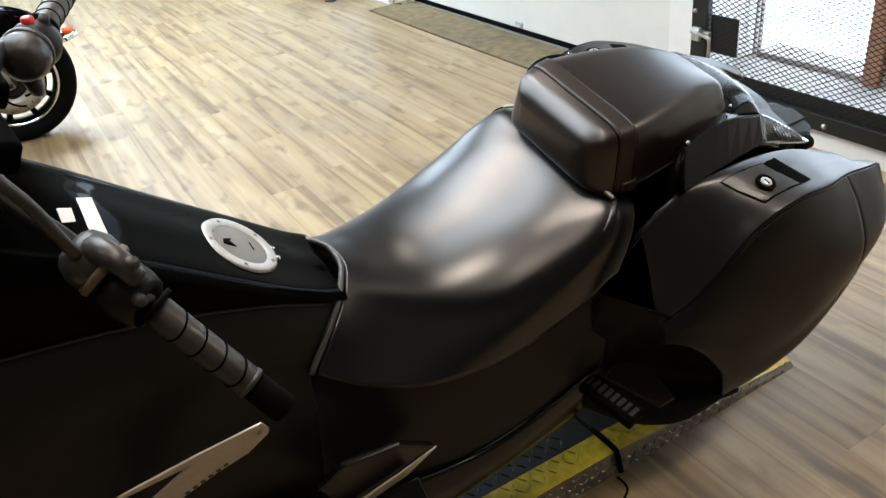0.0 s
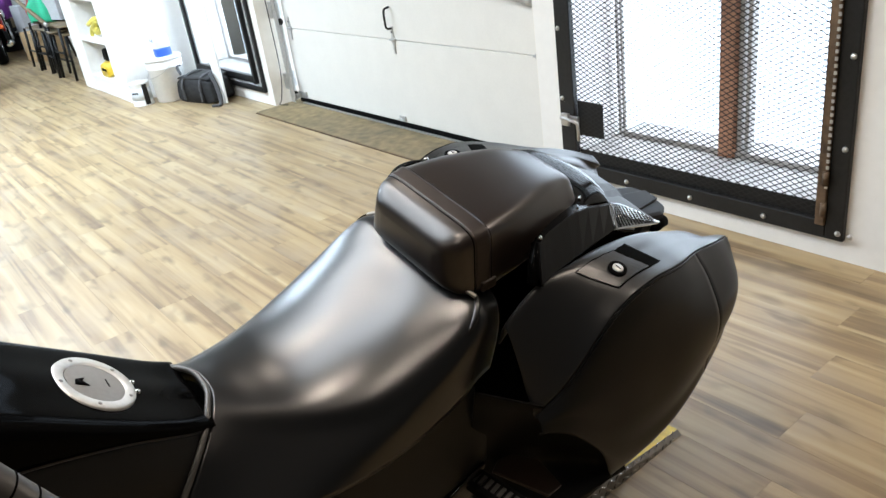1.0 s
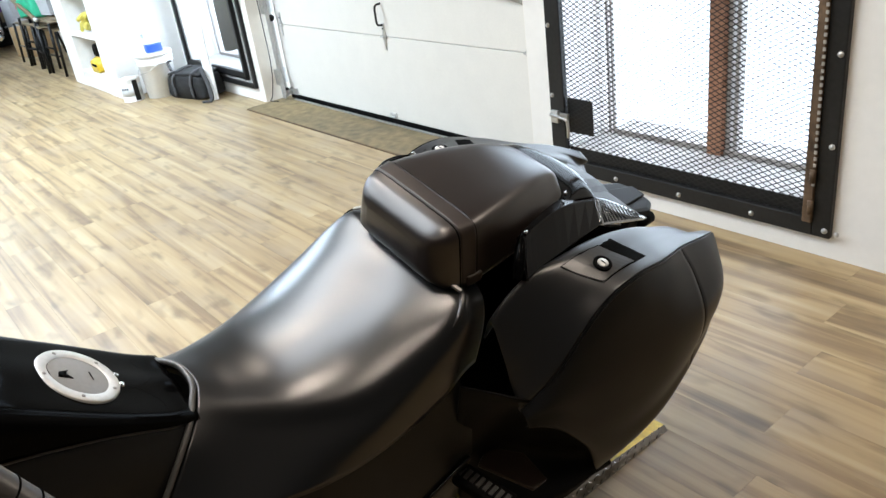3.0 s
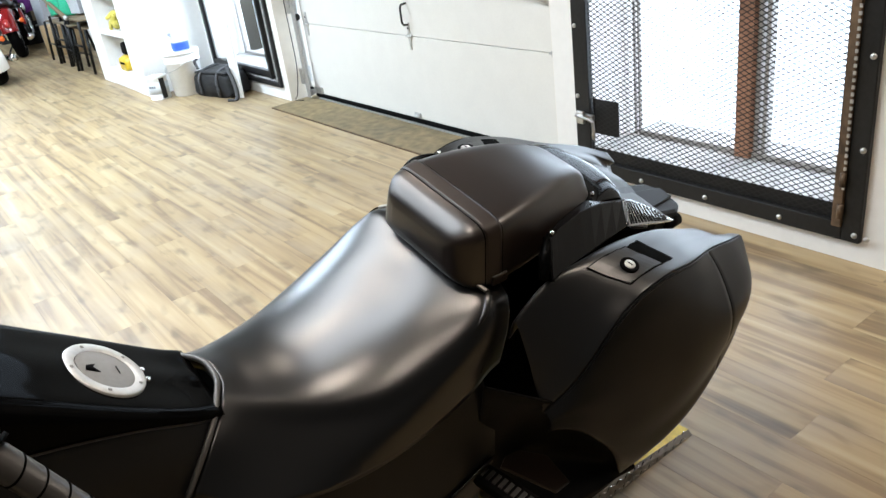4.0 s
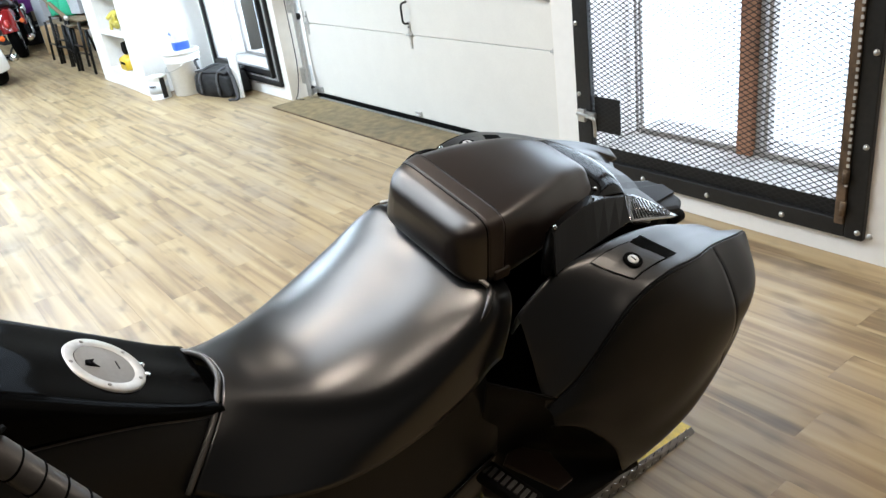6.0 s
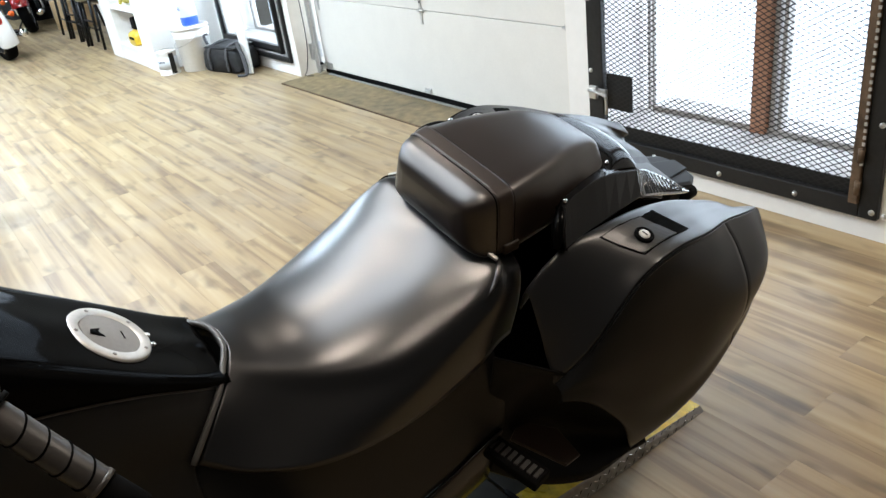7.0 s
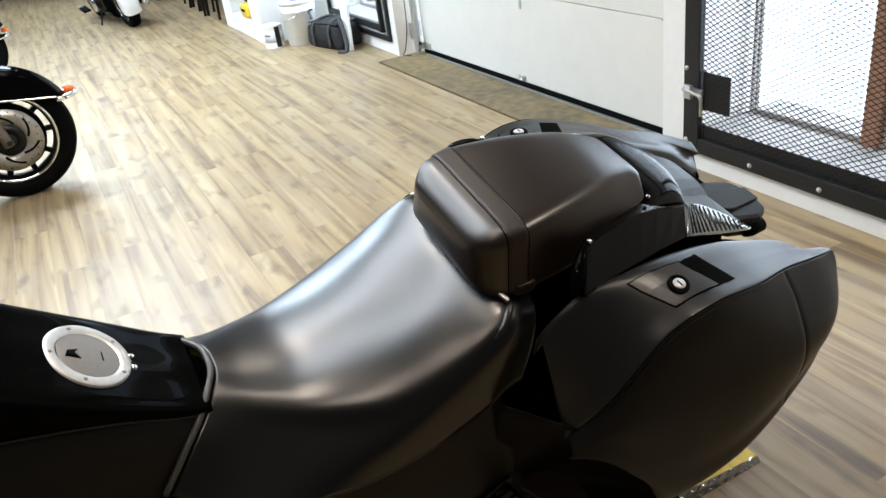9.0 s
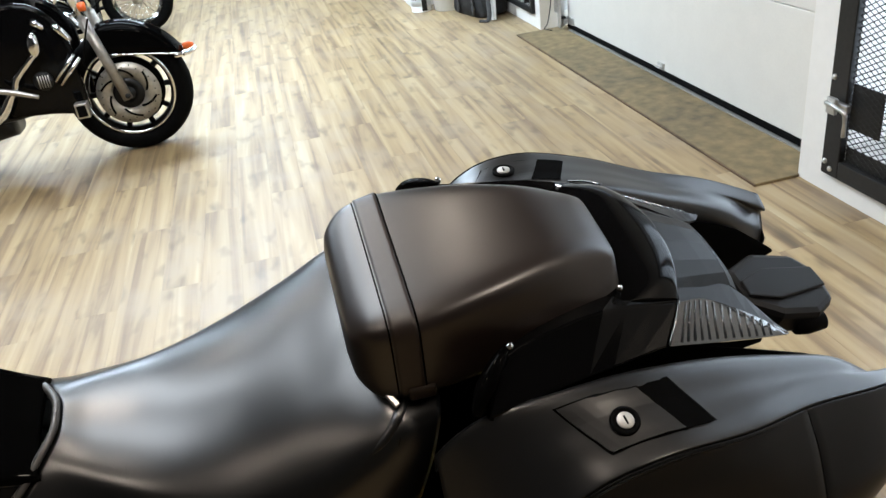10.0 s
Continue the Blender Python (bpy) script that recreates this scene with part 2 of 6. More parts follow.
M_CARTON = material("brown_cardboard", (0.40, 0.27, 0.14), 0.8, vary=0.12, grain=50)
M_TAN = material("tan_seat_board", (0.15, 0.11, 0.06), 0.6, vary=0.12, grain=40)
M_GREEN = material("green_cloth", (0.04, 0.36, 0.20), 0.85, vary=0.15, grain=60)
M_REDC = material("red_cloth", (0.42, 0.07, 0.06), 0.85, vary=0.15, grain=60)
M_PURPLE = material("purple_cloth", (0.12, 0.02, 0.16), 0.85, vary=0.15, grain=60)
M_GREYC = material("grey_carton", (0.42, 0.42, 0.43), 0.7, vary=0.1, grain=40)
M_WHITEPAINT = material("white_motorcycle_paint", (0.75, 0.75, 0.74), 0.15, vary=0.02, coat=0.4)
M_REDPAINT = material("dark_red_motorcycle_paint", (0.22, 0.012, 0.012), 0.15, vary=0.05, coat=0.4)
M_DISC = material("brake_disc_steel", (0.33, 0.31, 0.27), 0.38, 0.7, vary=0.2, grain=60)
M_FORK = material("dull_fork_alloy", (0.30, 0.28, 0.25), 0.38, 0.6, vary=0.15, grain=50)
M_ENGINE = material("engine_black", (0.003, 0.003, 0.003), 0.4, vary=0.2, spec=0.25)


# ---- building blocks ----
def part(name, bm, mat, parent, label="", smooth=True, bevel=0.0, thick=0.0, sub=0, kind=""):
    me = bpy.data.meshes.new(name)
    bmesh.ops.recalc_face_normals(bm, faces=bm.faces)
    if thick:
        # open shells face away from the thing's middle
        c = sum((v.co for v in bm.verts), Vector()) / len(bm.verts)
        ref = Vector((0, c.y, c.z - 0.25))
        if sum(f.normal.dot(f.calc_center_median() - ref) * f.calc_area() for f in bm.faces) < 0:
            bmesh.ops.reverse_faces(bm, faces=bm.faces)
    bm.to_mesh(me)
    bm.free()
    me.materials.append(mat)
    for p in me.polygons:
        p.use_smooth = smooth
    ob = new(name, me)
    ob.parent = parent
    if thick:
        s = ob.modifiers.new("thickness", "SOLIDIFY")
        s.thickness, s.offset = thick, -1
    if bevel:
        s = ob.modifiers.new("edge", "BEVEL")
        s.width, s.segments, s.limit_method = bevel, 2, "ANGLE"
        s.angle_limit = radians(40)
    if sub:
        s = ob.modifiers.new("smooth", "SUBSURF")
        s.levels = s.render_levels = sub
    if smooth and (bevel or thick):
        w = ob.modifiers.new("normals", "WEIGHTED_NORMAL")
        w.keep_sharp = True
    return tagged(ob, label, "", "", kind)


def thing(name, m, label, category, group="", kind=""):
    ob = new(name)
    ob.empty_display_size = 0.1
    ob.matrix_world = m
    return tagged(ob, label, category, group, kind)


def box(bm, x0, x1, y0, y1, z0, z1):
    v = [bm.verts.new((x, y, z)) for x in (x0, x1) for y in (y0, y1) for z in (z0, z1)]
    for f in ((0, 1, 3, 2), (4, 6, 7, 5), (0, 4, 5, 1), (2, 3, 7, 6), (0, 2, 6, 4), (1, 5, 7, 3)):
        bm.faces.new([v[i] for i in f])
    return bm


def boxes(*dims):
    bm = bmesh.new()
    for d in dims:
        box(bm, *d)
    return bm


def spline(pts, n):
    """n points along a smooth curve through pts."""
    P = [np.array(p, float) for p in pts]
    P = [2 * P[0] - P[1], *P, 2 * P[-1] - P[-2]]
    out = []
    for i in range(n):
        u = i / (n - 1) * (len(pts) - 1)
        k = min(int(u), len(pts) - 2)
        t = u - k
        a, b, c, d = P[k:k + 4]
        out.append(0.5 * (2 * b + (c - a) * t + (2 * a - 5 * b + 4 * c - d) * t * t + (3 * b - a - 3 * c + d) * t ** 3))
    return out


def sheet(rows, nu=16, nv=24, closed=False, mirror=1):
    """A smooth surface through rows of control points: nu steps along a row, nv from row to row."""
    R = [spline(r, nu) for r in rows]
    cols = [spline([r[i] for r in R], nv) for i in range(nu)]
    bm = bmesh.new()
    V = [[bm.verts.new((c[j][0] * mirror, c[j][1], c[j][2])) for c in cols] for j in range(nv)]
    for j in range(nv - 1):
        for i in range(nu - 1 + closed):
            bm.faces.new((V[j][i], V[j][(i + 1) % nu], V[j + 1][(i + 1) % nu], V[j + 1][i]))
    return bm


def tube(pts, r, n=10, steps=0, ends=True):
    """A round bar along pts; r may be one radius or one for each point."""
    if steps:
        if not hasattr(r, "__len__"):
            r = [r] * len(pts)
        r = [x[0] for x in spline([(q, 0, 0) for q in r], steps)]
        pts = spline(pts, steps)
    P = [Vector(p) for p in pts]
    if not hasattr(r, "__len__"):
        r = [r] * len(P)
    bm = bmesh.new()
    up = Vector((0, 0, 1)) if abs((P[-1] - P[0]).normalized().z) < 0.9 else Vector((1, 0, 0))
    prev = None
    for i, p in enumerate(P):
        d = (P[min(i + 1, len(P) - 1)] - P[max(i - 1, 0)]).normalized()
        a = d.cross(up).normalized()
        b = a.cross(d)
        ring = [bm.verts.new(p + (a * math.cos(t) + b * math.sin(t)) * r[i]) for t in (2 * math.pi * k / n for k in range(n))]
        if prev:
            for k in range(n):
                bm.faces.new((prev[k], prev[(k + 1) % n], ring[(k + 1) % n], ring[k]))
        elif ends:
            bm.faces.new(ring[::-1])
        prev = ring
    if ends:
        bm.faces.new(prev)
    return bm


def turned(profile, n=32, axis="z", at=(0, 0, 0)):
    """A turned body from (radius, height) steps round an axis."""
    bm = bmesh.new()
    rings = []
    for r, h in profile:
        ring = []
        for k in range(n):
            a = 2 * math.pi * k / n
            p = (r * math.cos(a), r * math.sin(a), h)
            p = p if axis == "z" else (h, p[0], p[1]) if axis == "x" else (p[0], h, p[1])
            ring.append(bm.verts.new((p[0] + at[0], p[1] + at[1], p[2] + at[2])))
        rings.append(ring)
    for a, b in zip(rings, rings[1:]):
        for k in range(n):
            bm.faces.new((a[k], a[(k + 1) % n], b[(k + 1) % n], b[k]))
    bm.faces.new(rings[0][::-1])
    bm.faces.new(rings[-1])
    return bm


def moved(bm, m):
    bmesh.ops.transform(bm, matrix=m, verts=bm.verts)
    return bm


def joined(*bms):
    out = bms[0]
    for b in bms[1:]:
        me = bpy.data.meshes.new("tmp")
        b.to_mesh(me)
        b.free()
        out.from_mesh(me)
        bpy.data.meshes.remove(me)
    return out


def prism(outline, y0, y1, axis="y"):
    """A flat plate with the outline (x, z), from y0 to y1 along the axis."""
    bm = bmesh.new()
    put = (lambda a, b, h: (a, h, b)) if axis == "y" else (lambda a, b, h: (a, b, h)) if axis == "z" else (lambda a, b, h: (h, a, b))
    A = [bm.verts.new(put(x, z, y0)) for x, z in outline]
    B = [bm.verts.new(put(x, z, y1)) for x, z in outline]
    n = len(A)
    bm.faces.new(A[::-1])
    bm.faces.new(B)
    for k in range(n):
        bm.faces.new((A[k], A[(k + 1) % n], B[(k + 1) % n], B[k]))
    return bm


def structure(name, bm, mat, label="", category="", smooth=False, bevel=0.0):
    ob = part(name, bm, mat, None, "", smooth=smooth, bevel=bevel)
    return tagged(ob, label, category or name.split("_")[0], "", "structure")

# ---- the room ----
X0, X1, Y0, CEIL = -14.0, 2.15, -4.6, 3.0
DOOR_L, DOOR_R, DOOR_Y, DOOR_H = -4.237, -1.276, 2.955, 2.45
floor_ob = structure("floor", boxes((X0, X1, Y0, WALL_Y + 0.4, -0.12, -0.0015)), M_JOINT, "pale worn wood-look vinyl plank floor", "floor")
ceiling = structure("ceiling", boxes((X0, X1, Y0, WALL_Y + 0.35, CEIL, CEIL + 0.15)), M_CEIL, "unseen ceiling, near-black so reflections stay dark", "ceiling")
WT = WALL_Y + 0.32
wall_bits = [(X0, -5.58, WALL_Y, WT, 0, CEIL), (-5.58, -4.46, WALL_Y, WT, 0, 0.15), (-5.58, -4.46, WALL_Y, WT, 2.2, CEIL),
             (-4.46, DOOR_L, WALL_Y, WT, 0, CEIL), (DOOR_L, DOOR_R, WALL_Y, WT, DOOR_H, CEIL),
             (DOOR_R, -1.03, WALL_Y, WT, 0, CEIL), (-1.03, 0.19, WALL_Y, WT, 0, 0.15), (-1.03, 0.19, WALL_Y, WT, 2.2, CEIL),
             (0.19, X1, WALL_Y, WT, 0, CEIL)]
wall_north = structure("wall_north", boxes(*wall_bits), M_WALL, "white painted wall with a door opening and two windows", "wall")
structure("wall_west", boxes((X0 - 0.15, X0, Y0, WT, 0, CEIL)), M_DARKWALL, "far end wall, its dimness put into the colour", "wall")
structure("wall_east", boxes((X1, X1 + 0.15, Y0, WT, 0, CEIL)), M_ENDWALL, "added dark wall out of view, keeps floor reflections off the bike", "wall")
structure("wall_south", boxes((X0, X1, Y0 - 0.15, Y0, 0, CEIL)), M_DARKWALL, "unseen long wall, darkened to keep reflections black", "wall")
structure("backdrop", boxes((-8, 3, WALL_Y + 1.5, WALL_Y + 1.55, -0.5, 4)), M_OUT, "bright overcast sky outside the windows", "backdrop")
# cream lining of the door recess
structure("trim_reveal", boxes((DOOR_L, DOOR_L + 0.004, WALL_Y + 0.002, WT, 0, DOOR_H), (DOOR_R - 0.004, DOOR_R, WALL_Y + 0.002, WT, 0, DOOR_H)),
          M_REVEAL, "cream painted sides of the door recess", "trim")


def threshold():
    t = thing("threshold_board", pose(0, 0, 0), "worn brown plywood threshold board before the overhead door", "threshold")
    part("board", boxes((-4.19, -1.268, 2.594, 2.97, -0.003, 0.011)), M_BOARD, t, bevel=0.003, smooth=False)
    part("edge_strip", boxes((-4.19, -1.268, 2.588, 2.5935, -0.003, 0.008)), M_RUST, t, "thin brown edge strip", smooth=False)


def overhead_door():
    d = thing("overhead_door", pose(0, 0, 0), "ivory sectional overhead garage door, closed, with steel hinges", "garage door")
    z0, h = 0.045, 0.534
    for k in range(4):
        a, b = z0 + k * h + (0.002 if k else 0), min(z0 + (k + 1) * h - 0.002, DOOR_H + 0.1)
        part("panel", boxes((DOOR_L + 0.12, DOOR_R - 0.005, DOOR_Y, DOOR_Y + 0.04, a, b)), M_DOOR, d, bevel=0.003, smooth=False)
    part("bottom_seal", boxes((DOOR_L + 0.12, DOOR_R - 0.005, DOOR_Y - 0.004, DOOR_Y + 0.04, 0.012, 0.044)), M_RUBBER, d, "black rubber bottom seal", bevel=0.004)
    part("sill_strip", boxes((DOOR_L + 0.2, DOOR_R - 0.005, DOOR_Y - 0.03, DOOR_Y - 0.008, 0.0105, 0.016)), M_STEEL, d, "bright metal floor strip", smooth=False)
    seam = z0 + h
    for x, s in ((DOOR_L + 0.19, 1), (-2.70, 1), (DOOR_R - 0.155, 1)):
        for k in (1, 2):
            zz = seam + (k - 1) * h
            bm = prism([(x - 0.03, zz), (x - 0.012, zz + 0.022), (x - 0.008, zz + 0.085), (x + 0.008, zz + 0.085), (x + 0.012, zz + 0.022),
                        (x + 0.03, zz), (x + 0.012, zz - 0.022), (x + 0.008, zz - 0.085), (x - 0.008, zz - 0.085), (x - 0.012, zz - 0.022)],
                       DOOR_Y - 0.006, DOOR_Y + 0.001)
            hinge = part("hinge", bm, M_STEEL, d, "galvanised strap hinge", smooth=False, bevel=0.001)
            part("pin", tube([(x - 0.028, DOOR_Y - 0.01, zz), (x + 0.028, DOOR_Y - 0.01, zz)], 0.007), M_STEEL, hinge)
            part("bolt", turned([(0.006, 0), (0.006, 0.004)], 8, "y", (x, DOOR_Y - 0.011, zz + 0.05)), M_IRON, hinge)
    # lift handle above the middle hinge
    part("lift_handle", tube([(-2.70, DOOR_Y, seam + 0.20), (-2.70, DOOR_Y - 0.04, seam + 0.19), (-2.693, DOOR_Y - 0.05, seam + 0.13),
                              (-2.70, DOOR_Y - 0.04, seam + 0.08), (-2.70, DOOR_Y, seam + 0.07)], 0.007, 8, 16), M_IRON, d, "dark bent lift handle")
    part("bottom_bracket", boxes((-2.76, -2.695, DOOR_Y - 0.012, DOOR_Y, 0.05, 0.085), (-2.755, -2.70, DOOR_Y - 0.03, DOOR_Y - 0.012, 0.06, 0.066)), M_STEEL, d, bevel=0.002, smooth=False)
    part("bottom_bracket", boxes((-1.36, -1.30, DOOR_Y - 0.01, DOOR_Y, 0.05, 0.25)), M_STEEL, d, bevel=0.002, smooth=False)
    part("latch_arm", tube([(-1.60, DOOR_Y - 0.05, 0.885), (-1.55, DOOR_Y - 0.05, 0.878), (-1.50, DOOR_Y - 0.03, 0.865), (-1.43, DOOR_Y - 0.012, 0.85)], [0.012, 0.014, 0.022, 0.03], 10, 12), M_STEEL, d, "galvanised latch arm")
    part("latch_knob", tube([(-1.625, DOOR_Y - 0.05, 0.888), (-1.60, DOOR_Y - 0.05, 0.885)], 0.016, 12), M_RUBBER, d, "black latch knob")
    part("corner_bracket", boxes((DOOR_L + 0.125, DOOR_L + 0.24, DOOR_Y - 0.012, DOOR_Y, 0.046, 0.095), (DOOR_L + 0.125, DOOR_L + 0.16, DOOR_Y - 0.05, DOOR_Y - 0.012, 0.05, 0.08)), M_STEEL, d, "galvanised corner bracket", smooth=False, bevel=0.002)


def door_track(x, s):
    d = thing("door_track", pose(x, 0, 0), "galvanised vertical roller track of the overhead door", "door track", "tracks beside the overhead door")
    part("rail", boxes((-0.004, 0.004, DOOR_Y - 0.065, DOOR_Y - 0.012, 0.02, DOOR_H), (0.004, 0.05 * s, DOOR_Y - 0.065, DOOR_Y - 0.058, 0.02, DOOR_H)), M_STEEL, d, smooth=False, bevel=0.001)
    for z in (0.12, 0.66, 1.3):
        part("angle_bracket", boxes((-0.05 * s, 0.0, DOOR_Y - 0.07, DOOR_Y - 0.064, z, z + 0.12), (-0.052 * s, -0.046 * s, DOOR_Y - 0.07, DOOR_Y + 0.03, z, z + 0.12)), M_STEEL, d, smooth=False)
    for z in (0.075, 0.63):
        part("roller", turned([(0.022, -0.008), (0.026, 0), (0.022, 0.008)], 16, "x", (0.03 * s, DOOR_Y - 0.036, z)), M_IRON, d)
    if s > 0:
        part("flat_stop", boxes((0.052, 0.075, DOOR_Y - 0.07, DOOR_Y - 0.066, 0.05, 0.22)), M_STEEL, d, smooth=False)


threshold()
overhead_door()
door_track(DOOR_L + 0.09, 1)
cable = thing("pull_cord", pose(DOOR_L + 0.05, 2.86, 0), "thin dark cord hanging down the recess side", "cord")
part("cord", tube([(0, 0, 1.6), (0.02, 0.0, 0.6), (0.01, 0.0, 0.25), (-0.03, -0.02, 0.05), (0.0, -0.06, 0.015), (0.08, -0.03, 0.014)], 0.004, 6, 24), M_IRON, cable)


def expanded_mesh(w, h, cw, ch, t):
    """Expanded metal: zigzag strands that meet at knots."""
    bm = bmesh.new()
    nx, nz = int(w / cw), int(h / ch)
    cw, ch = w / nx, h / nz
    for k in range(nz + 1):
        for s in (1, -1):
            for i in range(2 * nx):
                za = k * ch + (s * ch / 2 if i % 2 else 0)
                zb = k * ch + (0 if i % 2 else s * ch / 2)
                xa, xb = i * cw / 2, (i + 1) * cw / 2
                if min(za, zb) < -1e-6 or max(za, zb) > h + 1e-6:
                    continue
                v = [bm.verts.new(p) for p in ((xa, 0, za - t), (xb, 0, zb - t), (xb, 0, zb + t), (xa, 0, za + t),
                                               (xa, t, za), (xb, t, zb))]
                bm.faces.new((v[0], v[1], v[2], v[3]))
                bm.faces.new((v[0], v[4], v[5], v[1]))
                bm.faces.new((v[3], v[2], v[5], v[4]))
    return bm


def bolt_head(x, y, z, r=0.011):
    return turned([(r, 0), (r, -0.003), (r * 0.75, -0.007), (r * 0.3, -0.009)], 12, "y", (x, y, z))


def mesh_window(name, xl, xr, zb, zt, right):
    """A caged window: steel frame bolted on the wall, expanded mesh, and the window in its recess behind."""
    g = thing(name + "_cage", pose(0, 0, 0), "black steel security cage with expanded diamond mesh bolted over a window", "window cage", "caged windows")
    F = 0.088 if right else 0.045
    yf, yb = WALL_Y - 0.028, WALL_Y - 0.001
    part("frame_bar", boxes((xl, xl + F, yf, yb, zb, zt)), M_IRON, g, smooth=False, bevel=0.004)
    part("frame_bar", boxes((xr - F * 0.75, xr, yf, yb, zb, zt)), M_IRON, g, smooth=False, bevel=0.004)
    part("frame_bar", boxes((xl + F, xr - F * 0.75, yf, yb, zb, zb + F * 0.78)), M_IRON, g, smooth=False, bevel=0.004)
    part("frame_bar", boxes((xl + F, xr - F * 0.75, yf, yb, zt - F, zt)), M_IRON, g, smooth=False, bevel=0.004)
    if right:
        part("hinge_bar", boxes((xr - F * 0.75 - 0.035, xr - F * 0.75 - 0.001, yf - 0.012, yb, zb + F * 0.6, zt - F)), M_RUST, g, "rust-brown hinged inner bar", smooth=False, bevel=0.003)
        bm = boxes(*[(xr - F * 0.75 - 0.006, xr - F * 0.75 + 0.004, yf - 0.016, yf - 0.012, zb + 0.2 + k * 0.024, zb + 0.212 + k * 0.024) for k in range(80)])
        part("weld_seam", bm, M_STEEL, g, "row of small bright weld marks", smooth=False, kind="stuff")
        for z in (0.18, 0.30):
            part("hinge_knuckle", tube([(xr - F * 0.75 - 0.004, yf - 0.016, z), (xr - F * 0.75 - 0.004, yf - 0.016, z + 0.05)], 0.011), M_RUST, g)
    ml, mr, mb, mt = xl + F, xr - F * 0.75 - (0.035 if right else 0), zb + F * 0.7, zt - F
    mesh = expanded_mesh(mr - ml, mt - mb, 0.038, 0.0212, 0.0021 if right else 0.0013)
    part("diamond_mesh", moved(mesh, pose(ml, WALL_Y - 0.012, mb)), M_WIRE, g, "dark expanded metal diamond mesh", smooth=False, kind="stuff")
    # dark strip across the sill's front face
    part("bottom_strip", boxes((ml, mr, WALL_Y + 0.0005, WALL_Y + 0.0035, 0.1505, 0.212)), M_IRON, g, "dark strip behind the mesh foot", smooth=False)
    bolts = [(xl + 0.05 + k * 0.333, zb + 0.028) for k in range(5)] if right else []
    if right:
        bolts += [(xr - 0.018, zb + 0.03 + k * 0.32) for k in range(7)] + [(xl + 0.02, zb + 0.05 + k * 0.32) for k in range(7)]
    for x, z in bolts:
        part("bolt", bolt_head(x, yf, z), M_STEEL, g, "domed bright bolt head")
    if not right:
        part("inner_bar", boxes((xr - 0.15, xr - 0.115, yf - 0.01, yb, zb + 0.06, zt)), M_IRON, g, smooth=False, bevel=0.003)
        part("inner_bar", boxes((xl + 0.075, xr - 0.15, yf - 0.01, yb, zb + 0.085, zb + 0.125)), M_IRON, g, smooth=False, bevel=0.003)
    if right:
        # latch plate and padlock
        p = part("latch_plate", boxes((-1.024, -0.874, WALL_Y - 0.0095, WALL_Y - 0.004, 0.285, 0.45)), M_IRON, g, "dark square latch plate", smooth=False, bevel=0.003)
        part("hasp", boxes((-1.09, -0.985, yf - 0.03, yf - 0.012, 0.357, 0.387), (-1.075, -1.03, yf - 0.045, yf - 0.028, 0.342, 0.402)), M_ALLOY, p, "worn steel hasp", smooth=False, bevel=0.004)
        part("hasp_rod", tube([(-1.07, yf - 0.05, 0.382), (-0.98, yf - 0.05, 0.372), (-0.965, yf - 0.05, 0.352), (-0.965, yf - 0.048, 0.285)], 0.008, 8, 12), M_ALLOY, p, "bent steel rod")


def recessed_window(name, xl, xr, zb, zt, right):
    w = tagged(thing(name, pose(0, 0, 0), "frosted bright window in a deep recess behind steel mesh", "window"), "", "", "", "structure")
    y = WALL_Y + 0.25
    part("window_sill", boxes((xl + 0.002, xr - 0.002, WALL_Y + 0.004, WT + 0.15, zb + 0.001, zb + 0.06)), M_SILL, w, "rough grey concrete sill", smooth=False, bevel=0.006)
    part("sash_bar", boxes((xl + 0.025, xl + 0.036, y, y + 0.02, zb + 0.06, zt), (xl + 0.05, xl + 0.062, y, y + 0.02, zb + 0.06, zt)), M_SASH, w, smooth=False, bevel=0.004)
    part("sash_bar", boxes((xr - 0.06, xr, y, y + 0.05, zb + 0.06, zt)), M_SASH, w, smooth=False, bevel=0.004)
    part("sash_rail", boxes((xl + 0.05, xr - 0.06, y, y + 0.05, zb + 0.06, zb + 0.085)), M_SASH, w, smooth=False, bevel=0.004)
    if right:
        part("mullion", boxes((-0.445, -0.375, y - 0.02, y + 0.05, zb + 0.06, zt)), M_MULL, w, "brown painted wooden mullion", smooth=False, bevel=0.004)
        part("sash_bar", boxes((-0.372, -0.352, y + 0.004, y + 0.05, zb + 0.06, zt), (-0.335, -0.315, y + 0.004, y + 0.05, zb + 0.06, zt)), M_SASH, w, smooth=False, bevel=0.004)


mesh_window("window_east", -1.118, 0.238, 0.088, 2.3, True)
mesh_window("window_west", -5.66, -4.32, 0.10, 2.3, False)
recessed_window("window_1", -1.03, 0.19, 0.15, 2.2, True)
recessed_window("window_2", -5.58, -4.46, 0.15, 2.2, False)


def tube_lamp(x, y, w=0.31, h=0.82):
    l = thing("tube_lamp", pose(x, y, CEIL), "unseen cool white ceiling tube lamp with a flat diffuser", "ceiling lamp", "tube lamps")
    part("housing", boxes((-w - 0.02, w + 0.02, -h - 0.03, h + 0.03, -0.045, 0)), M_STEEL, l, bevel=0.006)
    part("diffuser", boxes((-w, w, -h, h, -0.058, -0.046)), M_TUBEGLOW, l, bevel=0.004)


def round_lamp(x, y):
    l = thing("round_lamp", pose(x, y, CEIL), "unseen small round warm ceiling lamp", "ceiling lamp", "round lamps")
    part("housing", turned([(0.15, 0), (0.15, -0.03), (0.13, -0.045)], 28), M_STEEL, l)
    part("diffuser", turned([(0.125, -0.046), (0.12, -0.056), (0.08, -0.06)], 28), M_ROUNDGLOW, l)


for lx, ly in TUBES:
    tube_lamp(lx, ly, *((0.48, 1.25) if lx == -1.65 else ()))
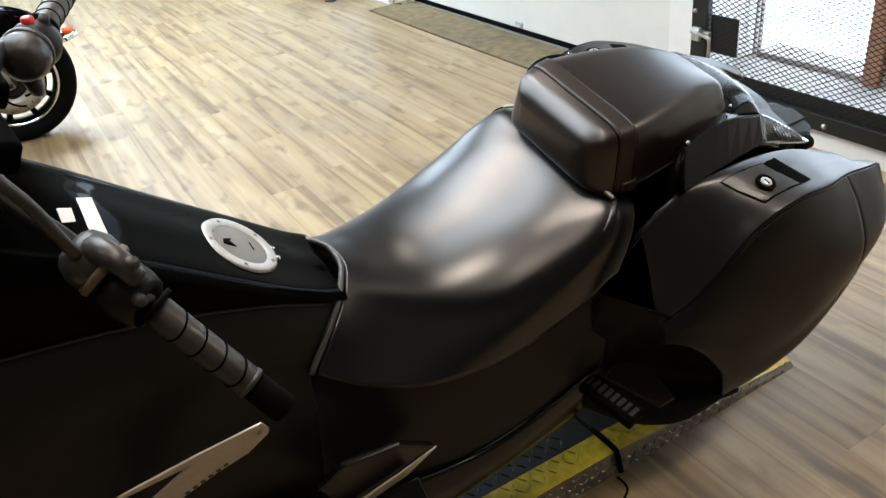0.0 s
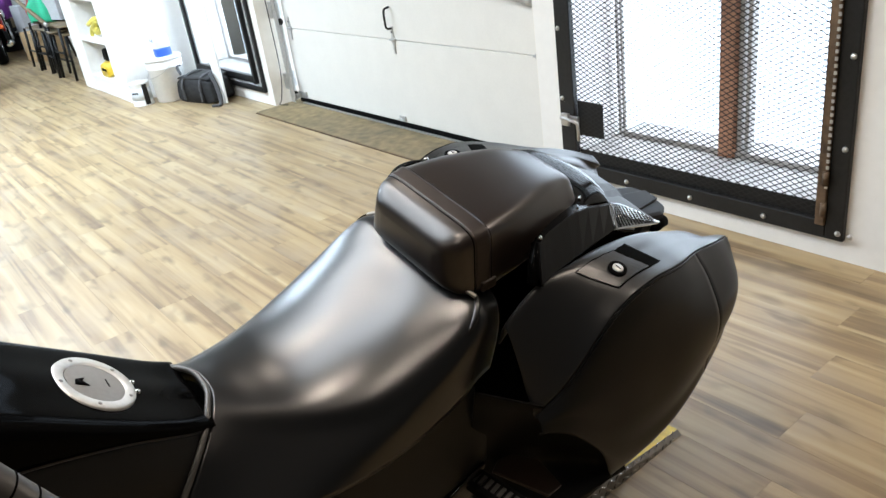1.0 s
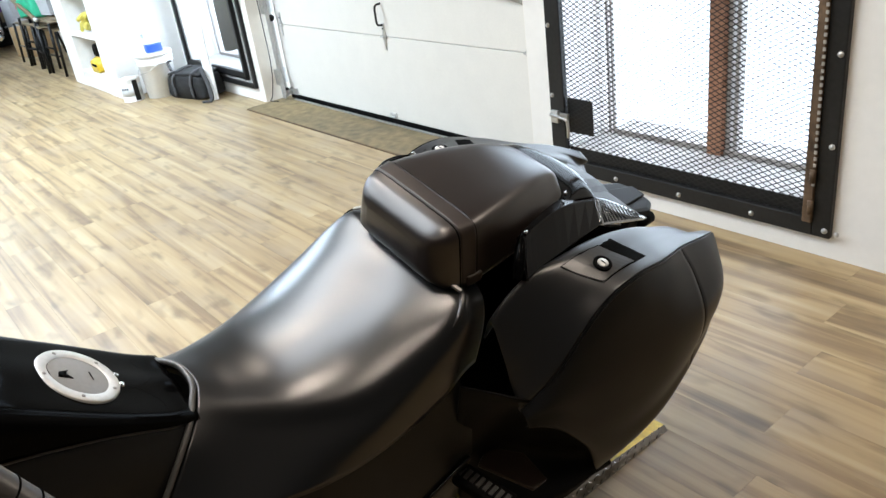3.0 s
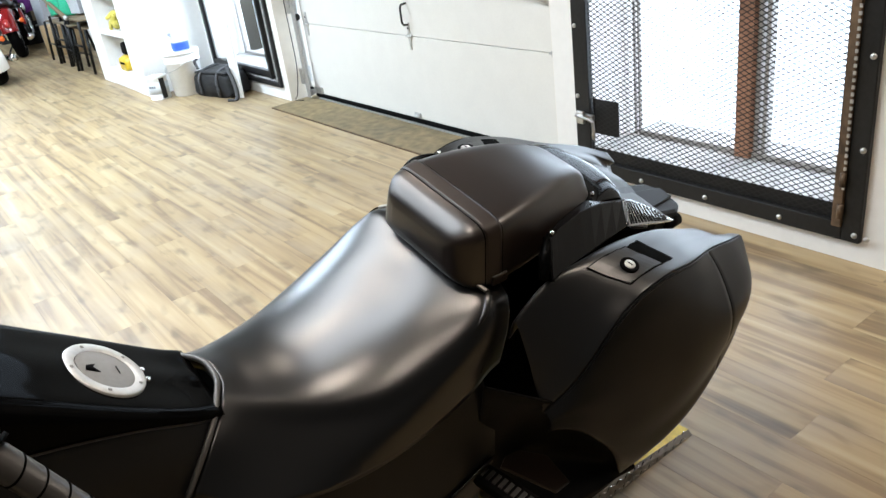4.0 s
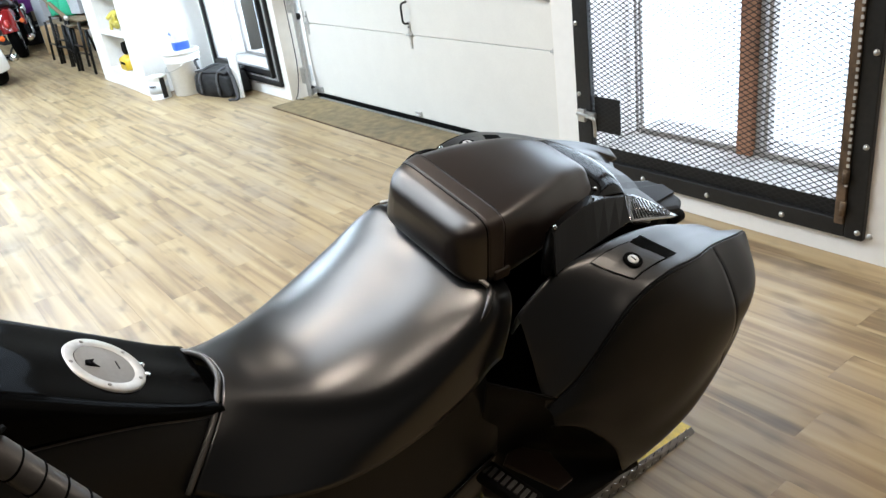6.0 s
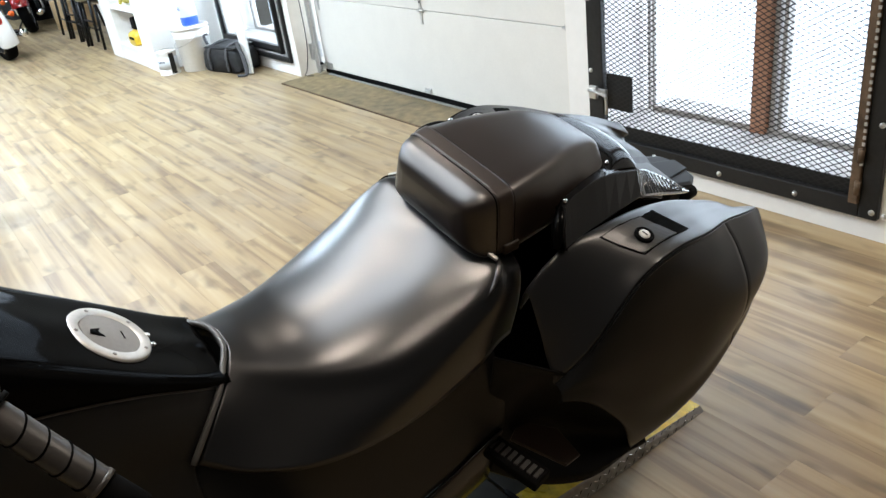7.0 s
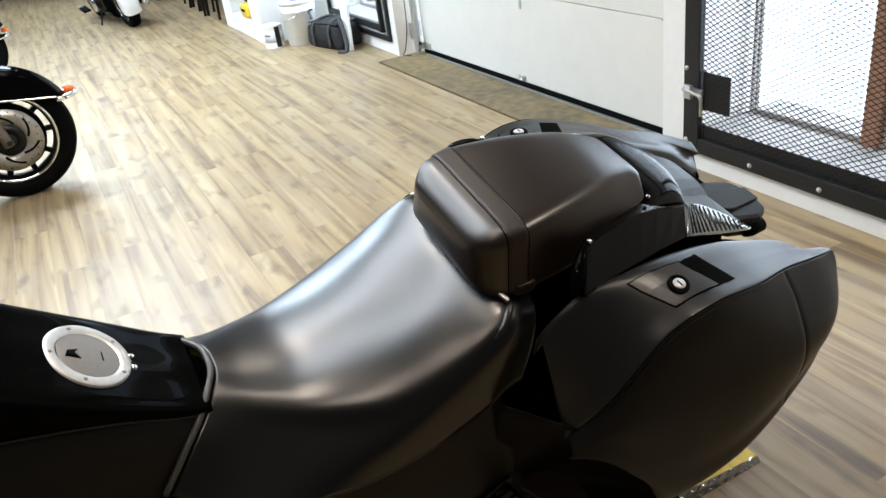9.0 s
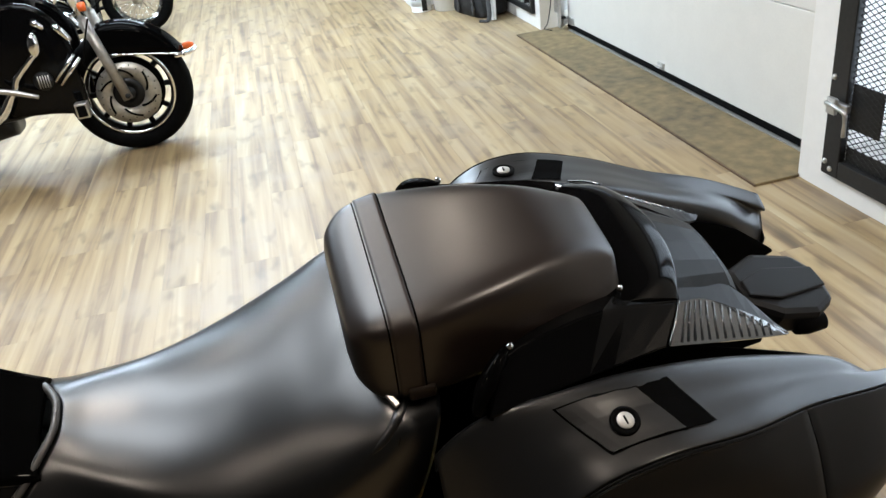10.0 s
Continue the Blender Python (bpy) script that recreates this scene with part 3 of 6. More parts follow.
for lx, ly in ROUNDS:
    round_lamp(lx, ly)

# ---- the black motorcycle on its low ramp ----
# local axes: x to the machine's left, y to its rear, z up; it leans on its stand
BIKE = thing("touring_motorcycle", pose(0.07, 0, 0, 0, 16.0, 0), "low black touring motorcycle with hard panniers, leaning on its side stand", "motorcycle")


def section(y, wb, wt, zb, zt, e=4.0, n=28):
    """One rounded trapezoid ring across the machine."""
    out = []
    for k in range(n):
        a = 2 * math.pi * k / n
        c, s = math.cos(a), math.sin(a)
        u = math.copysign(abs(c) ** (2 / e), c)
        v = math.copysign(abs(s) ** (2 / e), s)
        w = wb + (wt - wb) * (v + 1) / 2
        out.append((u * w, y, (zb + zt) / 2 + v * (zt - zb) / 2))
    return out


def loft(rings, nv=40):
    """A closed body through rings of equal count."""
    n = len(rings[0])
    cols = [spline([r[i] for r in rings], nv) for i in range(n)]
    bm = bmesh.new()
    V = [[bm.verts.new(c[j]) for c in cols] for j in range(nv)]
    for j in range(nv - 1):
        for i in range(n):
            bm.faces.new((V[j][i], V[j][(i + 1) % n], V[j + 1][(i + 1) % n], V[j + 1][i]))
    bm.faces.new(V[0][::-1])
    bm.faces.new(V[-1])
    return bm


def both(make):
    for s in (1, -1):
        make(s)


# added filler, near-black in place of the shade inside, so that no gap shows light
part("core_filler", loft([section(-0.45, 0.15, 0.10, 0.30, 1.00), section(0.0, 0.12, 0.06, 0.28, 0.93), section(0.40, 0.10, 0.05, 0.28, 0.70),
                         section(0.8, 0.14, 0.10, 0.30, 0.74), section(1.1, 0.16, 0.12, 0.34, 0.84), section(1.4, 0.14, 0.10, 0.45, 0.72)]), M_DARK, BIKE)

# glossy spine over the tank, with the filler cap; the front sits a little to the right of the lean
CX = -0.018


def spine_row(y, zt, we, ze, wt):
    h = zt - ze
    half = [(we, ze), (we * 0.98, ze + h * 0.34), (we * 0.935, ze + h * 0.68), (wt * 0.93, ze + h * 0.94), (wt * 0.45, zt)]
    return [(x + CX, y, z) for x, z in half] + [(CX, y, zt + 0.003)] + [(CX - x, y, z) for x, z in half[::-1]]


SPINE = [(-0.22, 1.20, 0.16, 1.03, 0.13), (-0.05, 1.155, 0.145, 0.982, 0.12), (0.08, 1.072, 0.130, 0.945, 0.108), (0.20, 0.972, 0.117, 0.900, 0.098),
         (0.31, 0.880, 0.106, 0.848, 0.090), (0.40, 0.808, 0.094, 0.791, 0.080), (0.445, 0.780, 0.086, 0.768, 0.070)]
tank = part("tank_cover", sheet([spine_row(*r) for r in SPINE], 41, 40), M_GLOSS, BIKE, "gloss black tank cover", thick=0.012)

# matt knee panels below the spine
def knee(s):
    rows = []
    for y, zt, we, ze, wt in SPINE:
        k = (y + 0.22) / 0.665
        x0, z0, x2, z2 = we + s * CX - 0.008, ze - 0.004, 0.20 - 0.072 * k, 0.80 - 0.098 * k
        rows.append([(x0, y, z0), ((x0 + x2) / 2 + 0.010 - 0.004 * k, y - 0.008 - 0.034 * k ** 3, (z0 + z2) / 2 + 0.004), (x2, y - 0.03 - 0.066 * k ** 3, z2),
                     (0.235 - 0.062 * k, y - 0.06 - 0.045 * k ** 3, 0.68 - 0.06 * k), (0.245 - 0.035 * k, y - 0.07 - 0.03 * k ** 3, 0.52 - 0.02 * k), (0.20, y - 0.07, 0.34)])
    kp = part("knee_panel", sheet(rows, 26, 30, mirror=s), M_TEXT, BIKE, "textured black knee panel", thick=0.006)
    # pale tube drawn in for the highlight along the panel's top edge
    part("edge_highlight", tube([(s * (r[0][0] + 0.003), r[0][1], r[0][2] - 0.003) for r in rows], 0.0024, 6, 40), M_PIPE, kp, "thin pale line in place of the panel edge's highlight")


both(knee)

# rider's seat: saddle rows from its front arch to the foot of the backrest
def seat_row(half):
    row = [(-a, b, c) for a, b, c in half[:0:-1]] + list(half)
    y = half[0][1]
    return [(a, b, c + 0.08 * a * min(1, max(0, (y - 0.45) / 0.1)) * min(1, max(0, (0.95 - y) / 0.2))) for a, b, c in row]


SEAT = [((0, 0.468, 0.785), (0.028, 0.465, 0.784), (0.057, 0.450, 0.779), (0.086, 0.430, 0.767), (0.118, 0.396, 0.747), (0.152, 0.346, 0.704)),
        ((0, 0.52, 0.771), (0.050, 0.519, 0.768), (0.093, 0.512, 0.758), (0.119, 0.494, 0.734), (0.152, 0.458, 0.701), (0.190, 0.410, 0.664)),
        ((0, 0.60, 0.764), (0.076, 0.60, 0.758), (0.134, 0.596, 0.741), (0.160, 0.581, 0.711), (0.192, 0.551, 0.677), (0.226, 0.512, 0.638)),
        ((0, 0.70, 0.786), (0.100, 0.70, 0.775), (0.172, 0.694, 0.748), (0.198, 0.682, 0.716), (0.219, 0.660, 0.682), (0.234, 0.622, 0.630)),
        ((0, 0.80, 0.824), (0.106, 0.80, 0.818), (0.180, 0.796, 0.792), (0.208, 0.786, 0.760), (0.222, 0.770, 0.723), (0.234, 0.732, 0.654)),
        ((0, 0.87, 0.856), (0.100, 0.87, 0.849), (0.176, 0.870, 0.835), (0.202, 0.864, 0.808), (0.216, 0.852, 0.768), (0.228, 0.828, 0.692)),
        ((0, 0.912, 0.864), (0.100, 0.912, 0.859), (0.168, 0.914, 0.851), (0.194, 0.910, 0.826), (0.207, 0.900, 0.786), (0.217, 0.882, 0.715)),
        ((0, 0.975, 0.842), (0.100, 0.975, 0.838), (0.156, 0.968, 0.830), (0.182, 0.956, 0.808), (0.196, 0.942, 0.770), (0.206, 0.922, 0.715))]


def seat_cx(y):
    return CX * max(0.0, min(1.0, (0.85 - y) / 0.4))


SROWS = [[(x + seat_cx(r[0][1]), y, z) for x, y, z in seat_row(r)] for r in SEAT]
seat = part("rider_seat", sheet(SROWS, 61, 60), M_SEAT, BIKE, "smooth black vinyl rider's saddle", thick=0.02)
arch = SROWS[0]
part("seat_piping", tube([(x * 1.01, y - 0.004, z + 0.003) for x, y, z in arch], 0.0055, 8, 60), M_PIPE, seat, "grey piping at the seat front")
for sx in (1, -1):
    part("corner_seam", tube([(sx * 0.166, 0.917, 0.855), (sx * 0.190, 0.906, 0.835), (sx * 0.207, 0.888, 0.795), (sx * 0.219, 0.862, 0.735)], 0.0016, 6, 14), M_DARK, seat)
# gathered vinyl at the seat's rear corner
part("corner_fold", tube([(0.120, 0.926, 0.854), (0.150, 0.922, 0.8555), (0.170, 0.908, 0.851), (0.186, 0.888, 0.838), (0.195, 0.862, 0.822)], [0.002, 0.005, 0.0065, 0.006, 0.001], 12, 24), M_SEAT, seat)

# passenger seat folded flat as a backrest
PS = [(0.868, 0.085, 0.078, 0.893, 0.938), (0.874, 0.118, 0.100, 0.872, 0.958), (0.893, 0.143, 0.120, 0.857, 0.974), (0.915, 0.151, 0.128, 0.852, 0.982),
      (0.955, 0.155, 0.131, 0.852, 0.987), (1.05, 0.152, 0.108, 0.864, 0.989), (1.14, 0.138, 0.080, 0.878, 0.983), (1.20, 0.120, 0.060, 0.895, 0.966),
      (1.23, 0.100, 0.055, 0.905, 0.950), (1.238, 0.07, 0.04, 0.915, 0.94)]


def pad_shift(x):
    """The pad sits a little to the side of the machine's middle."""
    return x + 0.008 if x > 0 else x * 0.94 + 0.008


pad = part("passenger_pad", loft([[(pad_shift(x), q, z) for x, q, z in section(y, a - 0.006, b + 0.006 * min(1, max(0, (y - 0.93) / 0.1)), c, d, 8.0, 72)] for y, a, b, c, d in PS], 60), M_SEAT2, BIKE, "brownish-black vinyl passenger pad")
part("strap", loft([[(pad_shift(x), q, z) for x, q, z in section(y, a - 0.004, b + 0.0025 + 0.006 * min(1, max(0, (y - 0.93) / 0.1)), c + 0.004, d + 0.0025, 8.0, 72)] for y, a, b, c, d in
                    ((0.921, 0.1515, 0.1285, 0.849, 0.9825), (0.935, 0.153, 0.1295, 0.848, 0.9848), (0.952, 0.1545, 0.131, 0.848, 0.987))], 8), M_STRAP, pad, "wide stitched vinyl strap")
for y, a, b, c, d in ((0.9185, 0.1515, 0.1285, 0.846, 0.9822), (0.9535, 0.155, 0.1318, 0.846, 0.987)):
    ring = [(pad_shift(x), q, z) for x, q, z in section(y, a - 0.0055, b + 0.0006 + 0.006 * min(1, max(0, (y - 0.93) / 0.1)), c, d + 0.0004, 8.0, 72)]
    part("seam", tube(ring[-3:] + ring[:40], 0.0012, 6), M_DARK, pad)

# glossy grab panels beside the pad, and the tail behind it
def facet_strip(low, high, n=8, mirror=1):
    """A straight-ruled surface between two edge lines."""
    bm = bmesh.new()
    A, B = spline(low, n), spline(high, n)
    P = [bm.verts.new((p[0] * mirror, p[1], p[2])) for p in A]
    Q = [bm.verts.new((p[0] * mirror, p[1], p[2])) for p in B]
    for i in range(n - 1):
        bm.faces.new((P[i], P[i + 1], Q[i + 1], Q[i]))
    bmesh.ops.remove_doubles(bm, verts=bm.verts, dist=0.0004)
    return bm


def grab(s):
    low = [(0.224, 1.012, 0.881), (0.212, 1.07, 0.880), (0.198, 1.15, 0.876), (0.177, 1.268, 0.868)]
    high = [(0.170, 1.050, 0.925), (0.156, 1.095, 0.926), (0.138, 1.19, 0.922), (0.126, 1.305, 0.888)]
    inner = [(0.150, 1.062, 0.916), (0.132, 1.105, 0.916), (0.110, 1.19, 0.914), (0.090, 1.290, 0.900)]
    g = part("grab_panel", facet_strip(low, high, 10, s), M_SEMI, BIKE, "flat semi-gloss black grab panel", smooth=False, thick=0.008, bevel=0.0025)
    part("panel_top", facet_strip(high, inner, 10, s), M_SEMI, g, smooth=False, thick=0.006, bevel=0.002)
    part("panel_front", facet_strip([(0.224, 1.012, 0.881), (0.196, 1.026, 0.902), (0.170, 1.050, 0.925)], [(0.190, 1.012, 0.862), (0.168, 1.03, 0.885), (0.150, 1.062, 0.912)], 6, s), M_GLOSS, g, smooth=False, thick=0.005)
    # thin rim added for the highlight along the panel's rear crease
    part("rim_glint", tube([(s * 0.127, 1.306, 0.889), (s * 0.150, 1.292, 0.882), (s * 0.176, 1.271, 0.868)], 0.0022, 8, 10), M_LENS, g, "thin glossy rim in place of the crease highlight")
    # ribbed reflector from the panel's rear edge to the tail's tip
    r_low = [(0.174, 1.275, 0.862), (0.166, 1.34, 0.836), (0.153, 1.42, 0.800), (0.138, 1.498, 0.764)]
    r_high = [(0.124, 1.310, 0.882), (0.108, 1.36, 0.856), (0.116, 1.43, 0.812), (0.136, 1.499, 0.765)]
    t = part("reflector", facet_strip(r_low, r_high, 12, s), M_LENS, g, "pale ribbed side reflector", thick=0.006)
    LO, HI = spline(r_low, 33), spline(r_high, 33)
    for k in range(3, 28, 2):
        a, b = LO[k], HI[k]
        part("rib", tube([(s * (a[0] + (b[0] - a[0]) * u), a[1] + (b[1] - a[1]) * u, a[2] + (b[2] - a[2]) * u + 0.0006) for u in (0.06, 0.5, 0.94)], 0.0016, 5), M_LENS, t)
    # satin facets between the reflector and the tail's middle
    e_high = [(0.100, 1.318, 0.884), (0.088, 1.37, 0.856), (0.074, 1.425, 0.826), (0.118, 1.485, 0.772)]
    part("tail_edge", facet_strip(r_high, e_high, 10, s), M_MATT, BIKE, "satin grey-black tail edge", smooth=False, thick=0.006)
    part("lug", tube([(s * 0.160, 1.056, 0.930), (s * 0.178, 1.036, 0.922), (s * 0.198, 1.014, 0.905), (s * 0.214, 1.0, 0.882)], [0.004, 0.010, 0.012, 0.007], 16, 18), M_GLOSS, BIKE, "glossy rounded lug")
    part("grab_bolt", turned([(0.004, -0.004), (0.004, 0.002), (0.002, 0.0035)], 12, "z", (s * 0.108, 1.226, 0.922)), M_CHROME, BIKE, "small bright bolt")
    # chrome stud added where the lug only shows a highlight
    part("lug_glint", turned([(0.0045, -0.004), (0.0045, 0.002), (0.0022, 0.004)], 12, "z", (s * 0.166, 1.056, 0.935)), M_CHROME, BIKE, "small bright stud in place of the lug's highlight")
    part("buckle", boxes((s * 0.150 - 0.009, s * 0.150 + 0.009, 0.93, 0.965, 0.862, 0.884)), M_BROWNP, BIKE, "brown strap buckle", bevel=0.004)
    part("hinge_clip", moved(boxes((-0.012, 0.012, -0.004, 0.004, -0.003, 0.003)), pose(s * 0.150, 0.908, 0.868, 0, 25 * s, 30)), M_ALLOY, BIKE, bevel=0.0015)


both(grab)


def cowl_row(*half):
    return list(half) + [(-x, y, z) for x, y, z in half[-2::-1]]


part("tail_cowl", sheet([cowl_row((0.156, 1.062, 0.908), (0.145, 1.062, 0.906), (0.130, 1.062, 0.900), (0.08, 1.06, 0.890), (0, 1.06, 0.885)),
                         cowl_row((0.140, 1.140, 0.910), (0.126, 1.140, 0.908), (0.110, 1.140, 0.904), (0.07, 1.14, 0.898), (0, 1.14, 0.895)),
                         cowl_row((0.126, 1.225, 0.911), (0.112, 1.230, 0.913), (0.090, 1.236, 0.914), (0.05, 1.240, 0.914), (0, 1.242, 0.914)),
                         cowl_row((0.126, 1.275, 0.901), (0.108, 1.284, 0.908), (0.084, 1.292, 0.911), (0.05, 1.298, 0.911), (0, 1.301, 0.911)),
                         cowl_row((0.124, 1.303, 0.890), (0.106, 1.311, 0.896), (0.080, 1.321, 0.899), (0.04, 1.331, 0.900), (0, 1.334, 0.900)),
                         cowl_row((0.122, 1.308, 0.879), (0.104, 1.316, 0.885), (0.078, 1.326, 0.888), (0.04, 1.336, 0.889), (0, 1.339, 0.889))], 41, 40), M_SEMI, BIKE, "semi-gloss black tail cowl", thick=0.01)


def strip_row(y, w, zc, zs):
    return [(w, y, zs), (w * 0.7, y, zc - (zc - zs) * 0.25), (w * 0.3, y, zc), (-w * 0.3, y, zc), (-w * 0.7, y, zc - (zc - zs) * 0.25), (-w, y, zs)]


part("tail_cover", sheet([strip_row(1.312, 0.110, 0.890, 0.876), strip_row(1.38, 0.088, 0.862, 0.846), strip_row(1.435, 0.070, 0.834, 0.820), strip_row(1.452, 0.068, 0.792, 0.778)], 7, 6), M_MATT, BIKE, "faceted satin black tail cover", smooth=False, thick=0.012)
part("tail_wing", loft([section(1.30, 0.13, 0.09, 0.80, 0.845, 3), section(1.40, 0.125, 0.09, 0.76, 0.805, 3), section(1.47, 0.105, 0.08, 0.72, 0.755, 3)], 10), M_MATT, BIKE, "satin black tail side plates")
part("tail_lamp", loft([section(1.44, 0.072, 0.06, 0.725, 0.765, 4), section(1.475, 0.066, 0.055, 0.715, 0.75, 4)], 6), M_LENS, BIKE, "clear tail lamp lens")
fend = [(-0.040, 1.495), (0.030, 1.50), (0.058, 1.555), (0.062, 1.625), (0.036, 1.672), (-0.028, 1.676), (-0.066, 1.645), (-0.074, 1.565)]
fm = Matrix.Translation((0.012, 1.575, 0.697)) @ pose(0, 0, 0, -14, 6, 0) @ Matrix.Translation((0, -1.585, 0))
guard = part("tail_guard", moved(prism(fend, -0.035, 0.02, "z"), fm), M_SATIN, BIKE, "faceted black rear mudguard", bevel=0.012, smooth=False)
part("guard_crest", moved(prism([(-0.012, 1.505), (0.018, 1.505), (0.030, 1.56), (0.010, 1.665), (-0.030, 1.66), (-0.034, 1.56)], 0.0205, 0.026, "z"), fm), M_SATIN, guard, bevel=0.004, smooth=False)
part("plate_lamp", turned([(0.014, -0.02), (0.018, 0.0), (0.016, 0.03)], 16, "y", (0.068, 1.60, 0.672)), M_RUBBER, guard)
part("mudguard_arm", loft([section(1.40, 0.06, 0.05, 0.60, 0.70, 4), section(1.55, 0.045, 0.04, 0.60, 0.675, 4)], 6), M_DARK, BIKE)

# panniers: y; top inner, seam, bulge, low and under edge, each (x, z)
PAN_ROWS = [(0.885, 0.212, 0.690, 0.278, 0.580, 0.296, 0.574, 0.299, 0.569, 0.294, 0.562),
       (0.93, 0.200, 0.785, 0.295, 0.645, 0.316, 0.636, 0.320, 0.628, 0.315, 0.620),
       (1.00, 0.205, 0.868, 0.317, 0.722, 0.344, 0.655, 0.350, 0.615, 0.340, 0.605),
       (1.10, 0.205, 0.886, 0.318, 0.840, 0.366, 0.590, 0.370, 0.505, 0.362, 0.495),
       (1.20, 0.197, 0.878, 0.313, 0.866, 0.381, 0.580, 0.379, 0.410, 0.348, 0.320),
       (1.32, 0.185, 0.844, 0.296, 0.836, 0.388, 0.605, 0.377, 0.430, 0.270, 0.330),
       (1.44, 0.172, 0.790, 0.262, 0.792, 0.369, 0.645, 0.358, 0.500, 0.260, 0.410),
       (1.56, 0.164, 0.728, 0.240, 0.750, 0.326, 0.655, 0.315, 0.560, 0.240, 0.490),
       (1.658, 0.176, 0.642, 0.213, 0.706, 0.236, 0.670, 0.232, 0.630, 0.190, 0.605)]


PAN = [tuple(float(q) for q in v) for v in spline(PAN_ROWS, 65)]
PCX = 0.009             # the panniers' middle


def pan_at(y):
    k = [r[0] for r in PAN]
    return [float(np.interp(y, k, [r[i] for r in PAN])) for i in range(1, 11)]


def deck_row(r):
    """The top deck dips between its inner edge and the ridge along the seam."""
    y, xi, zi, xg, zg = r[:5]
    dip = 0.003 * min(1, max(0, (y - 1.0) / 0.15))
    return [(xi - 0.012, y, zi - 0.05), (xi, y, zi), (xi + (xg - xi) * 0.45, y, zi + (zg - zi) * 0.45 + 0.005 - dip),
            (xg - 0.030, y, zg + (zi - zg) * 0.27 + 0.0008), (xg - 0.006, y, zg + 0.0010 + (zi - zg) * 0.05), (xg - 0.0016, y, zg - 0.0002), (xg - 0.0012, y, zg - 0.006)]


def deck_point(x, y, lift=0.0):
    """A place on the deck at x, y."""
    c = deck_row([y, *pan_at(y)])
    c2 = deck_row([y + 0.01, *pan_at(y + 0.01)])
    S, S2 = spline(c, 161), spline(c2, 161)
    i = min(range(20, 159), key=lambda k: abs(S[k][0] - x))
    p, q, e = Vector(S[i]), Vector(S2[i]), Vector(S[i + 2])
    n = (e - p).cross(q - p).normalized()
    n = n if n.z > 0 else -n
    return p + n * lift, n


def lid_row(r):
    y, xi, zi, xg, zg, xb, zb, xl, zl, xu, zu = r
    return [(xg + 0.0008, y, zg - 0.006), (xg + 0.0018, y, zg - 0.0012), (xg + (xb - xg) * 0.13, y, zg - (zg - zb) * 0.060), (xg + (xb - xg) * 0.44, y, zg - (zg - zb) * 0.24), (xg + (xb - xg) * 0.86, y, zg - (zg - zb) * 0.62),
            (xb, y, zb), (xb * 0.5 + xl * 0.5 + 0.001, y, (zb + zl) / 2), (xl, y, zl), (xu, y, zu)]


def deck_patch(name, corners, mat, parent, lift, depth, s, label="", n=9):
    """A plate that follows the deck between four (t, y) corners."""
    bm = bmesh.new()
    (a, b, c, d) = [Vector((t, y, 0)) for t, y in corners]

    def at(i, j, h):
        u, v = i / (n - 1), j / (n - 1)
        q = (a * (1 - u) + b * u) * (1 - v) + (d * (1 - u) + c * u) * v
        p = deck_point(q.x, q.y, h)[0]
        return bm.verts.new((PCX + s * p.x, p.y, p.z))

    top = [[at(i, j, lift) for i in range(n)] for j in range(n)]
    for j in range(n - 1):
        for i in range(n - 1):
            bm.faces.new((top[j][i], top[j][i + 1], top[j + 1][i + 1], top[j + 1][i]))
    if depth:
        rim = [(i, 0) for i in range(n)] + [(n - 1, j) for j in range(1, n)] + [(i, n - 1) for i in range(n - 2, -1, -1)] + [(0, j) for j in range(n - 2, 0, -1)]
        low = [at(i, j, lift - depth) for i, j in rim]
        for k in range(len(rim)):
            (i, j), (i2, j2) = rim[k], rim[(k + 1) % len(rim)]
            bm.faces.new((top[j][i], top[j2][i2], low[(k + 1) % len(rim)], low[k]))
    return part(name, bm, mat, parent, label, smooth=False)


def shifted(bm, s):
    return moved(bm, Matrix.Translation((PCX, 0, 0)))


